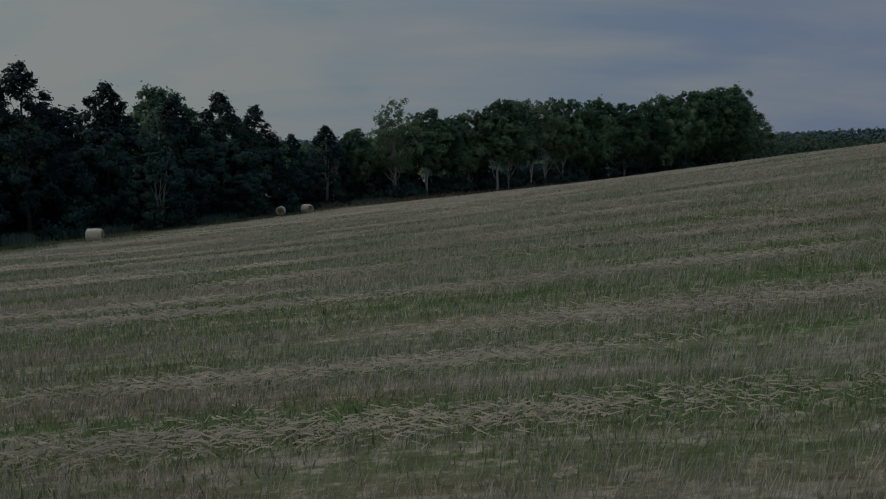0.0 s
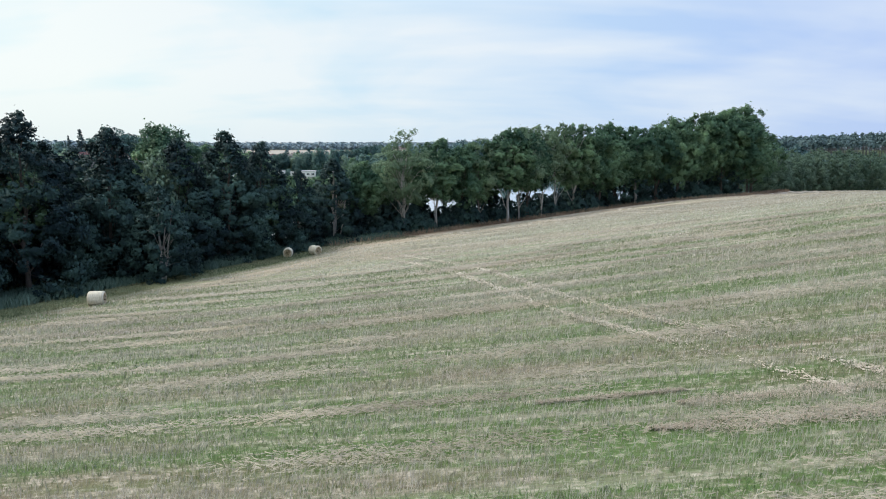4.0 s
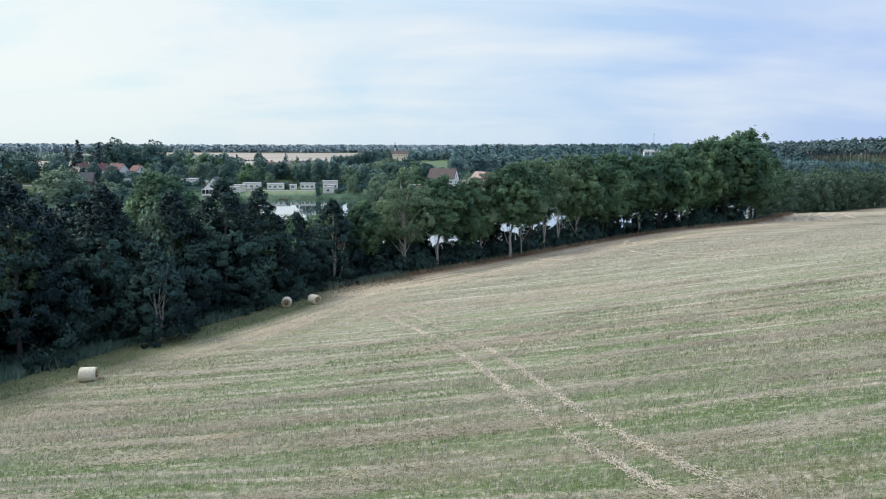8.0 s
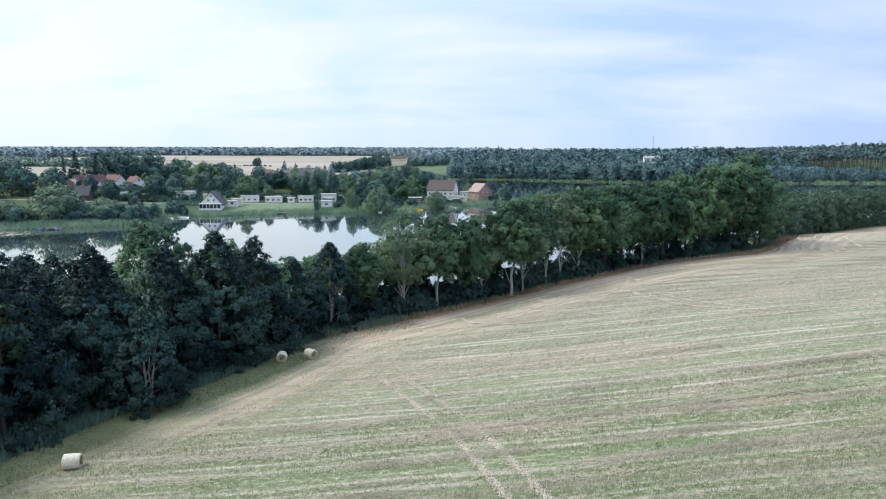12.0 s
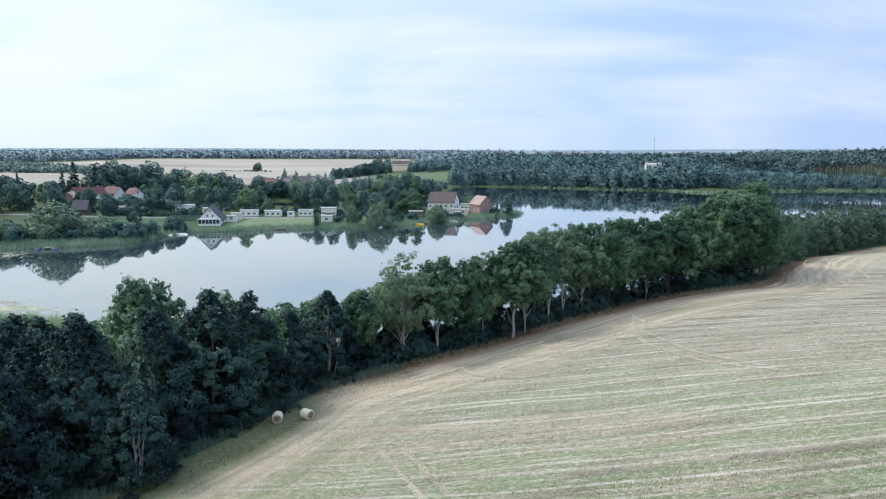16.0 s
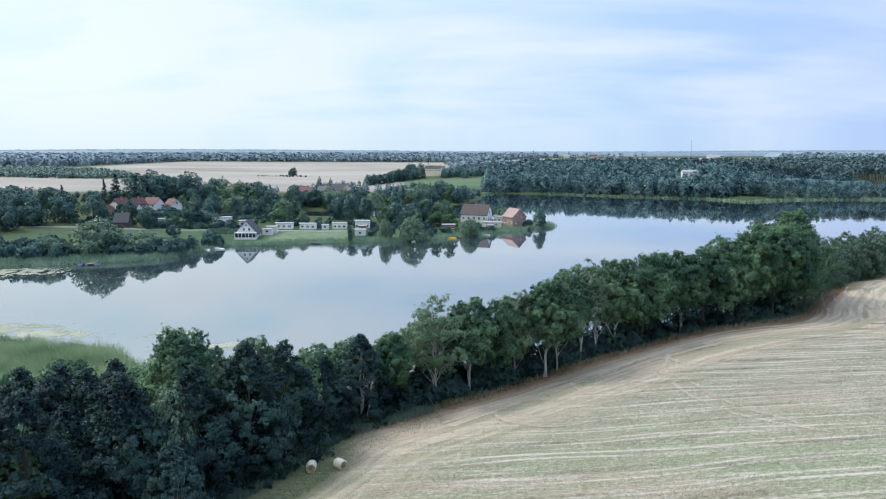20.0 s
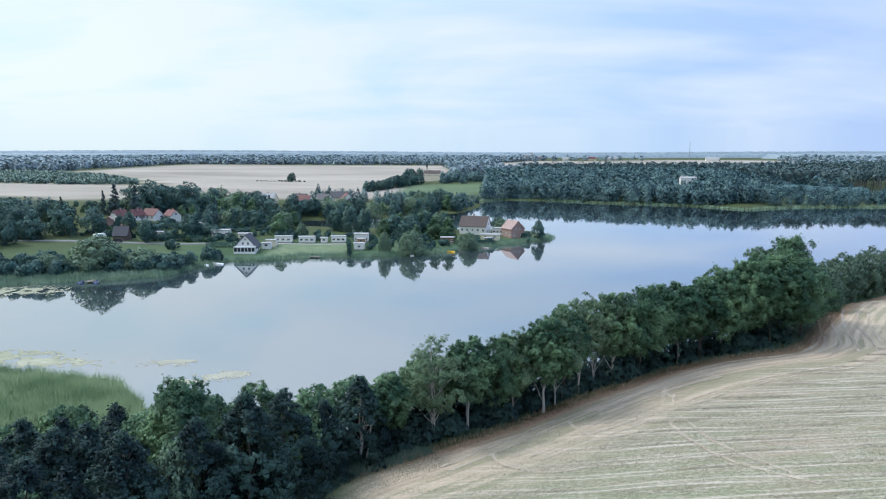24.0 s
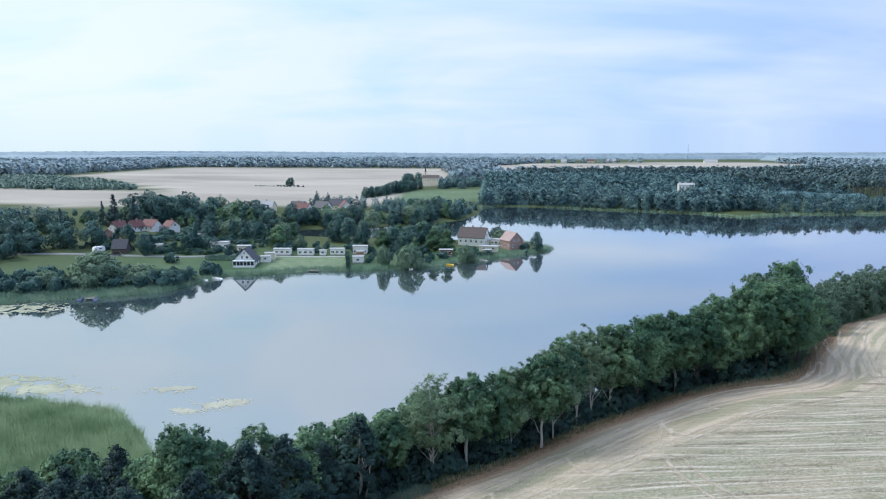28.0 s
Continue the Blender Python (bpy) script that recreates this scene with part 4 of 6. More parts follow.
for x, y, turn, wall, roof, label in ((-121, 500, 70, WALL_WHITE, ROOF_RED, "distant house with a bright red roof"), (-127, 512, 75, WALL_WHITE, ROOF_SLATE, "distant house with a dark slate roof"),
                                      (-110, 514, 65, WALL_WHITE, ROOF_SLATE, "distant white house with a dark roof"), (-95, 522, 20, WALL_WHITE, ROOF_RED, "distant house with a red tiled roof"),
                                      (-103, 534, 80, WALL_CREAM, ROOF_SLATE, "distant cream house partly behind a tree"), (-150, 512, 80, WALL_CREAM, ROOF_FELT, "distant barn with a grey roof")):
    house("distant_house", label, x, y, turn, 8, 11, 3.6, 4.0, wall, roof, side=3, group="houses beyond the wood")
for x, y, wall, roof, w_, l_ in ((150, 1740, WALL_WHITE, ROOF_RED, 10, 16), (215, 1725, WALL_WHITE, ROOF_FELT, 10, 14), (280, 1735, WALL_CREAM, ROOF_RED, 10, 18), (330, 1745, WALL_WHITE, ROOF_FELT, 12, 24),
                                 (-18, 830, WALL_WHITE, ROOF_SLATE, 8, 11), (8, 842, WALL_CREAM, ROOF_RED, 8, 12), (28, 830, WALL_WHITE, ROOF_PINK, 9, 14), (-22, 868, WALL_WHITE, ROOF_SLATE, 7, 10), (560, 1720, WALL_WHITE, ROOF_FELT, 14, 30)):
    house("distant_house", "far village house half hidden by trees", x, y, 80, w_, l_, 4.5, 4.0, wall, roof, side=3, group="far village houses")
MANOR = house("manor_house", "cream manor house with a low red roof on the hill", -52, 845, 84, 11, 19, 8.0, 3.2, WALL_CREAM, ROOF_BROWN, side=7, side_z=5.2)
bm = bmesh.new()
part("tower", box(bmesh.new(), -1.0, 5.4, 8, 1.0, 7.4, 15), WALL_CREAM, MANOR, "square cream tower")
bmesh.ops.create_cone(bm, cap_ends=True, segments=8, radius1=1.15, radius2=0.05, depth=7, matrix=Matrix.Translation((0, 6.4, 18.5)))
part("spire", bm, ROOF_SLATE, MANOR, "dark slender spire")
VILLA = house("villa", "white villa with tall chimneys rising from the wood", 181, 628, 82, 9, 13, 10.5, 1.3, WALL_WHITE, ROOF_FELT, side=5, side_z=8.0, chimney=False)
for v in (-5.0, 0.5, 5.0):
    part("chimney", box(bmesh.new(), -0.4, v - 0.4, 10.5, 0.4, v + 0.4, 13.0), WALL_CREAM, VILLA)
CHURCH = house("church", "far brick church with a steep red roof", 128, 1760, 80, 8, 15, 6, 6, WALL_BRICK, ROOF_PINK, side=4, side_z=4, chimney=False)
bm = bmesh.new()
box(bm, -2, -11.2, 0, 2, -7.7, 14)
bmesh.ops.create_cone(bm, cap_ends=True, segments=4, radius1=2.9, radius2=0.05, depth=6, matrix=Matrix.Translation((0, -9.45, 17)) @ Matrix.Rotation(radians(45), 4, "Z"))
part("steeple", bm, ROOF_PINK, CHURCH, "square brick steeple with a pointed roof")

# radio mast on the far ridge
mast = new("radio_mast")
mast.matrix_basis = pose(560, 1900, ground_z(560, 1900))
bm = bmesh.new()
for a in range(3):
    dx, dy = 0.9 * math.cos(a * 2.094), 0.9 * math.sin(a * 2.094)
    bmesh.ops.create_cone(bm, cap_ends=True, segments=5, radius1=0.25, radius2=0.15, depth=46, matrix=Matrix.Translation((dx, dy, 23)))
part("lattice", bm, STEEL, mast)
bm = bmesh.new()
for k in range(9):
    box(bm, -1.1, -1.1, 5 * k + 3, 1.1, 1.1, 5 * k + 3.25)
part("brace", bm, STEEL, mast)
tagged(mast, "slender steel radio mast above the far woods", "mast")

# road past the dark-roofed house
def strip(name, label, category, pts, width, lift, mat):
    """A ribbon laid on the ground along points."""
    out = []
    for i in range(len(pts) - 1):
        (ax, ay), (bx, by) = pts[i], pts[i + 1]
        k = max(2, int(math.hypot(bx - ax, by - ay) / 2.5))
        out += [(ax + (bx - ax) * j / k, ay + (by - ay) * j / k) for j in range(k)]
    out.append(pts[-1])
    p = np.array(out)
    t = np.gradient(p, axis=0)
    t /= np.linalg.norm(t, axis=1)[:, None]
    nrm = np.stack([-t[:, 1], t[:, 0]], 1)
    rows_ = [p + nrm * o for o in (-width / 2 - 0.25, -width / 2, width / 2, width / 2 + 0.25)]
    z = heights(p[:, 0], p[:, 1]) + lift
    vs = np.stack([np.column_stack([r, z - (0.35 if j in (0, 3) else 0)]) for j, r in enumerate(rows_)], 1).reshape(-1, 3)
    fs = [(4 * i + j, 4 * i + j + 1, 4 * i + j + 5, 4 * i + j + 4) for i in range(len(p) - 1) for j in range(3)]
    return tagged(new(name, raw_mesh(name, vs, np.array(fs)[:, ::-1], mat, True)), label, category, kind="structure")


strip("road", "narrow grey lane along the meadow", "road", [(-260, 286), (-200, 290), (-172, 293.5), (-150, 296), (-122, 301), (-108, 307), (-98, 312)], 3.4, 0.12, ASPHALT)
strip("path", "pale track past the mobile homes", "path", [(-88, 308.5), (-72, 309.5), (-57, 311)], 1.6, 0.1, CONCRETE)

# caravan and car by the road
def wheel(parent, x, y, r, side_):
    bm = bmesh.new()
    bmesh.ops.create_cone(bm, cap_ends=True, segments=16, radius1=r, radius2=r, depth=0.2, matrix=Matrix.Translation((x, y, r)) @ Matrix.Rotation(radians(90), 4, "Y"))
    tyre = part("wheel", bm, RUBBER, parent)
    bm = bmesh.new()
    bmesh.ops.create_cone(bm, cap_ends=True, segments=12, radius1=r * 0.6, radius2=r * 0.5, depth=0.04, matrix=Matrix.Translation((x + side_ * 0.11, y, r)) @ Matrix.Rotation(radians(90 * side_), 4, "Y"))
    part("rim", bm, STEEL, tyre)


caravan = new("caravan")
caravan.matrix_basis = pose(-159.5, 299.5, ground_z(-159.5, 299.5) + 0.05, 0, 0, 58)
bm = bmesh.new()
prism(bm, [(-2.3, 0.5), (2.2, 0.5), (2.5, 1.3), (2.1, 2.6), (-1.9, 2.6), (-2.4, 1.5)], -1.05, 1.05)
bmesh.ops.bevel(bm, geom=bm.edges[:], offset=0.12, segments=2, affect="EDGES")
part("body", bm, PAINT_WHITE, caravan)
window(caravan, pose(0.3, -1.07, 1.35), 1.4, 0.7)
part("drawbar", box(bmesh.new(), -3.5, -0.06, 0.42, -2.2, 0.06, 0.52), STEEL, caravan)
for sy in (-0.9, 0.9):
    bm = bmesh.new()
    bmesh.ops.create_cone(bm, cap_ends=True, segments=16, radius1=0.32, radius2=0.32, depth=0.2, matrix=Matrix.Translation((0, sy, 0.32)) @ Matrix.Rotation(radians(90), 4, "X"))
    part("wheel", bm, RUBBER, caravan)
tagged(caravan, "white touring caravan parked by the lane", "caravan")

car = new("car")
car.matrix_basis = pose(-150, 295.8, ground_z(-150, 295.8) + 0.14, 0, 0, 96)
bm = bmesh.new()
prism(bm, [(-2.1, 0.35), (2.1, 0.35), (2.15, 0.8), (1.1, 0.95), (0.6, 1.42), (-1.3, 1.45), (-1.95, 0.98), (-2.15, 0.8)], -0.85, 0.85)
bm.transform(Matrix.Rotation(radians(90), 4, "Z"))
bmesh.ops.bevel(bm, geom=bm.edges[:], offset=0.07, segments=2, affect="EDGES")
part("body", bm, CAR_DARK, car)
for sx in (-1, 1):
    part("side_window", box(bmesh.new(), sx * 0.85 - 0.01, -1.1, 0.98, sx * 0.85 + 0.01, 0.55, 1.36), GLASS, car)
    for sy in (-1.3, 1.3):
        wheel(car, sx * 0.78, sy, 0.31, sx)
tagged(car, "dark car on the lane", "car")


# boats and landing stages
def boat(label, x, y, turn, l_, mat, mast_h=0.0):
    ob = new("boat")
    ob.matrix_basis = pose(x, y, 0, 0, 0, turn)
    bm = bmesh.new()
    rings = []
    for i in range(9):
        s = i / 8
        half = 0.75 * math.sin(math.pi * min(1, 0.32 + 0.68 * (1 - s)) / 1.0 * 0.5) * (1 - s ** 3)
        zz = 0.45 + 0.25 * s * s
        yy = -l_ / 2 + l_ * s
        rings.append([bm.verts.new(v) for v in ((-half, yy, zz), (-half * 0.8, yy, -0.05), (0, yy, -0.2), (half * 0.8, yy, -0.05), (half, yy, zz), (half * 0.85, yy, zz - 0.02), (0, yy, 0.12), (-half * 0.85, yy, zz - 0.02))])
    for a, b in zip(rings, rings[1:]):
        for j in range(8):
            bm.faces.new((a[j], a[(j + 1) % 8], b[(j + 1) % 8], b[j]))
    bm.faces.new(rings[0])
    bmesh.ops.remove_doubles(bm, verts=bm.verts[:], dist=0.004)
    bmesh.ops.recalc_face_normals(bm, faces=bm.faces[:])
    part("hull", bm, mat, ob)
    for s in (-0.2, 0.15):
        part("thwart", box(bmesh.new(), -0.55, l_ * s - 0.12, 0.3, 0.55, l_ * s + 0.12, 0.36), TIMBER, ob)
    if mast_h:
        bm = bmesh.new()
        bmesh.ops.create_cone(bm, cap_ends=True, segments=6, radius1=0.05, radius2=0.03, depth=mast_h, matrix=Matrix.Translation((0, 0.3, mast_h / 2)))
        part("mast", bm, STEEL, ob)
    return tagged(ob, label, "boat")


def jetty(x, y, turn, l_, wid, label):
    ob = new("jetty")
    ob.matrix_basis = pose(x, y, 0, 0, 0, turn)
    k = int(l_ / 0.5)
    for i in range(k):
        part("plank", box(bmesh.new(), -wid / 2, 0.5 * i + 0.02, 0.42, wid / 2, 0.5 * i + 0.47, 0.48), TIMBER, ob)
    for i in range(0, k + 1, 4):
        for s in (-1, 1):
            bm = bmesh.new()
            bmesh.ops.create_cone(bm, cap_ends=True, segments=7, radius1=0.09, radius2=0.08, depth=3.0, matrix=Matrix.Translation((s * wid / 2, 0.5 * i, -0.6)))
            part("post", bm, TIMBER, ob)
    return tagged(ob, label, "jetty")


jetty(-123.5, 226.2, 10, 5.5, 2.6, "wooden landing stage at the reeds")
boat("blue boat moored at the landing stage", -121.2, 226.5, 15, 3.8, BOAT_BLUE)
boat("dark blue boat with a cover at the landing stage", -126.0, 226.2, 5, 3.6, BOAT_BLUE)
jetty(-97.5, 266.5, 60, 5.0, 1.4, "small jetty by the lake house")
boat("white rowing boat beside the small jetty", -96.4, 264.6, 70, 4.4, PAINT_WHITE)
boat("pale dinghy beside the small jetty", -100.0, 262.0, 40, 3.6, PAINT_WHITE)
jetty(-64.5, 282.2, 0, 3.0, 4.0, "broad timber stage before the lawn")
boat("yellow boat moored by a willow", -11.5, 301.2, 75, 3.2, BOAT_YELLOW, 1.6)
jetty(-7.5, 303.5, 40, 3.5, 1.2, "short jetty beside the yellow boat")
boat("grey skiff at the willow", 2.4, 313.8, 55, 4.0, CONCRETE)
boat("small white skiff drawn up on the bank", -27.0, 290.5, 20, 3.4, PAINT_WHITE)


# hedges
def hedge(x0, y0, x1, y1, h_, wid, label):
    rng = np.random.default_rng(int(abs(x0 * 7 + y0)))
    l_ = math.hypot(x1 - x0, y1 - y0)
    k = max(4, int(l_ / 0.9))
    c = np.array([(x0 + (x1 - x0) * (i + 0.5) / k + rng.normal() * 0.1, y0 + (y1 - y0) * (i + 0.5) / k + rng.normal() * 0.1, h_ * 0.55 + rng.normal() * 0.06) for i in range(k)])
    c[:, 2] += heights(c[:, 0], c[:, 1])
    v, f, nor = leaf_sprays(c, np.full(k, wid * 0.75), h_ / wid * 0.75, 70 * k, 0.3, rng)
    return tagged(new("hedge", raw_mesh("hedge", v, f, LEAF_HAZED_FAR, normals=nor)), label, "hedge")


hedge(-144, 304.5, -119, 307.5, 2.2, 1.6, "clipped dark hedge along the lane")
hedge(-51, 285, -56.5, 314, 1.6, 0.9, "narrow dark hedge at the lawn's end")
hedge(-112, 296, -99, 298, 1.8, 1.6, "green hedge beside the lake house")
hedge(-160, 330, -138, 336, 2.2, 2.0, "leafy garden hedge below the red roofs")

# trees of the far shore
GARDEN = "trees of the village shore"
for key, name, label, x, y, h, wide in (
        ("mid_willow", "willow", "huge rounded grey willow at the shore", -130, 243, 12.2, 1.3), ("mid_willow", "willow", "bushy grey willow at the shore", -116, 246, 7.6, 1.4),
        ("mid_willow", "willow", "round grey willow among reeds", -143, 236, 7.0, 1.1), ("mid_bush", "bush", "dark bush on the meadow's edge", -123, 287, 4.6, 1.0),
        ("mid_bush", "bush", "low dark bush at the reeds", -108, 250, 4.2, 1.1), ("mid_willow", "willow", "silver willow hanging over the water", -27, 292, 10.0, 0.95),
        ("mid_willow", "willow", "pale upright willow by the water", -38, 293, 9.0, 0.55), ("mid_willow", "willow", "round green willow on the bank", -4.5, 310, 7.4, 1.0),
        ("mid_round", "tree", "lone dense tree on the point", 28, 343, 9.2, 0.8), ("mid_light", "tree", "round bright green tree behind the cabins", -91, 329, 10.5, 1.15),
        ("mid_willow", "willow", "small weeping willow behind the cabins", -80.5, 327, 7.0, 0.65), ("mid_round", "tree", "broad garden tree by the lane", -140, 301, 9.5, 0.95)):
    plant(key, name, label, "tree", x, y, h, wide=wide, group=GARDEN)
for key, name, label, x, y, h, wide in (
        ("mid_oak", "oak", "broad dark oak above the red roofs", -178, 392, 19, 1.0), ("mid_oak", "oak", "broad dark oak on the village edge", -162, 398, 19.5, 1.0), ("mid_oak", "oak", "tall dark oak behind the houses", -192, 398, 16, 1.0),
        ("mid_spruce", "spruce", "dark pointed spruce behind a red roof", -190, 372, 16.5, 1.5), ("mid_spruce", "spruce", "dark pointed spruce beside another", -181, 376, 16, 1.4), ("mid_spruce", "spruce", "slim spruce in a garden", -194, 368, 13, 1.0),
        ("mid_round", "tree", "dense garden tree by the houses", -128, 318, 10, 1.1), ("mid_round", "tree", "leafy tree below the red roofs", -168, 334, 5, 1.1), ("mid_round", "tree", "leafy tree beside the dark house", -160, 326, 8, 1.0),
        ("mid_oak", "oak", "heavy dark oak west of the lane", -178, 305, 13, 1.0), ("mid_oak", "oak", "heavy dark oak beyond the meadow", -192, 298, 14, 1.05), ("mid_round", "tree", "dark leafy roadside tree", -168, 310, 12, 1.1),
        ("mid_oak", "oak", "wide dark oak at the meadow", -208, 296, 13, 1.0), ("mid_round", "tree", "tall tree near the mobile homes", -62, 352, 13, 0.9), ("mid_oak", "oak", "dark tree behind the cabins", -70, 357, 12, 0.8),
        ("mid_round", "tree", "round tree by the inlet", -54, 345, 12, 0.8)):
    plant(key, name, label, "tree", x, y, h, wide=wide, group=GARDEN)
rng_v = random.Random(5)
for i in range(26):
    plant(rng_v.choice(["mid_oak", "mid_round", "mid_oak"]), "oak", "heavy dark oak at the meadow's end", "tree", rng_v.uniform(-262, -182), rng_v.uniform(262, 298), rng_v.uniform(9, 13), group=GARDEN)
for i in range(92):
    x = -172 + 74 * (i + rng_v.random()) / 92
    shore_y = np.interp(x, [-172, -150, -135, -119, -105, -102], [214, 217, 226, 231, 240, 254])
    plant(rng_v.choice(["mid_round", "mid_bush", "mid_bush", "mid_bush"]), "bush", "grey-green willow scrub behind the reeds", "bush", x, shore_y + rng_v.uniform(9, 32 if x < -122 else 20), rng_v.uniform(2.6, 6.2), wide=rng_v.uniform(0.9, 1.4), group="willow scrub")
WOODED = [((-190, -110), (392, 440), 46, (12, 16)), ((-250, -190), (392, 440), 18, (4, 6)), ((-112, -50), (436, 462), 40, (8, 11.5)), ((-50, -6), (452, 520), 36, (9, 14)), ((-46, -12), (326, 380), 26, (7, 11)), ((-245, -196), (300, 345), 30, (8, 12)), ((-245, -196), (345, 390), 26, (4, 6.5)), ((-158, -104), (328, 388), 34, (6, 10)),
          ((-104, -92), (336, 390), 8, (6, 10)), ((-14, 12), (366, 382), 6, (6, 9)), ((-170, -112), (312, 330), 10, (4, 7))]
for (xa, xb), (ya, yb), k, (ha, hb) in WOODED:
    for i in range(k):
        x, y = rng_v.uniform(xa, xb), rng_v.uniform(ya, yb)
        if inside(LAKE, np.array([x]), np.array([y]))[0] or inside(LAWN, np.array([x]), np.array([y]))[0] or 318 < y < 366 and -0.51 < x / y < -0.405:
            continue
        key = rng_v.choice(["mid_round", "mid_oak", "mid_round", "mid_light", "mid_willow", "mid_spruce"])
        plant(key, {"mid_oak": "oak", "mid_willow": "willow", "mid_spruce": "spruce"}.get(key, "tree"), {"mid_oak": "spreading dark oak in the village wood", "mid_willow": "grey-green willow in the village wood",
              "mid_spruce": "dark spruce in the village wood"}.get(key, "leafy green tree in the village wood"), "tree", x, y, rng_v.uniform(ha, hb), wide=rng_v.uniform(0.9, 1.15), group="village wood")
for i in range(120):
    x = rng_v.choice([rng_v.uniform(-150, -100), rng_v.uniform(-60, -20), rng_v.uniform(-20, 25), rng_v.uniform(-100, -50)])
    y = {True: rng_v.uniform(302, 345), False: rng_v.uniform(318, 335)}[x < -98] if x < -48 else rng_v.uniform(296 + max(0, x + 24) * 0.75, 340 + max(0, x) * 0.3)
    q = np.array([x]), np.array([y])
    if inside(LAKE, *q)[0] or inside(LAWN, *q)[0] or -12 < x < 22 and y > 328:
        continue
    plant("mid_bush", "bush", "green garden bush on the village shore", "bush", x, y, rng_v.uniform(1.6, 3.6), group="garden bushes")
for i in range(190):
    x, y = rng_v.uniform(-172, -98), rng_v.uniform(305, 362)
    if 318 < y < 366 and -0.51 < x / y < -0.45:
        continue
    plant(rng_v.choice(["mid_bush", "mid_bush", "mid_light"]), "bush", "green garden bush among the village gardens", "bush", x, y, rng_v.uniform(1.4, 3.4), wide=rng_v.uniform(0.9, 1.4), group="garden bushes")

# ---- far woods, reeds, water plants ----
def soup(kinds, spots, rng):
    """Joins many small copies of crown shapes (verts, faces, normals) at (x, y, z, scale)."""
    vs, fs, ns, k = [], [], [], 0
    which = rng.integers(0, len(kinds), len(spots))
    for (x, y, z, s), j in zip(spots, which):
        v, f, nor = kinds[j]
        a = rng.uniform(0, 2 * math.pi)
        ca, sa = math.cos(a), math.sin(a)
        turn = np.array(((ca, sa, 0), (-sa, ca, 0), (0, 0, 1)))
        vs.append(v @ turn * s + (x, y, z))
        ns.append(nor @ turn)
        fs.append(f + k)
        k += len(v)
    return np.vstack(vs), np.vstack(fs), np.vstack(ns)


def small_crowns(kind, h, r, n, leaf, count, seed, up=0.3):
    out = []
    for i in range(count):
        rng = np.random.default_rng(seed + i)
        c, s, fl = clumps_of(kind, h, r, rng)
        out.append(leaf_sprays(c, s, fl, n, leaf, rng, up=up))
    return out


def wood(name, label, areas, kinds, mat, seed, gap, heights_=(0.8, 1.2), clear=(), within=None):
    """A far wood over rectangles (x0, x1, y0, y1), thinned where a clearing or the lake lies."""
    rng = np.random.default_rng(seed)
    pts = []
    for x0, x1, y0, y1 in areas:
        k = int((x1 - x0) * (y1 - y0) / gap ** 2)
        p = np.column_stack([rng.uniform(x0, x1, k), rng.uniform(y0, y1, k)])
        ok = ~inside(LAKE, p[:, 0], p[:, 1]) & (edge_distance(LAKE, p[:, 0], p[:, 1], True) > 1.5)
        for poly in (WHEAT_MAIN, WHEAT_SIDE, WHEAT_EAST, WHEAT_FAR, MEADOW_HILL, *clear):
            ok &= ~inside(poly, p[:, 0], p[:, 1])
        if within is not None:
            ok &= inside(within, p[:, 0], p[:, 1])
        pts.append(p[ok])
    p = np.vstack(pts)
    s = rng.uniform(*heights_, len(p))
    v, f, nor = soup(kinds, np.column_stack([p, heights(p[:, 0], p[:, 1]) - 0.3, s]), rng)
    return tagged(new(name, raw_mesh(name, v, f, mat, normals=nor)), label, "woods", kind="stuff")


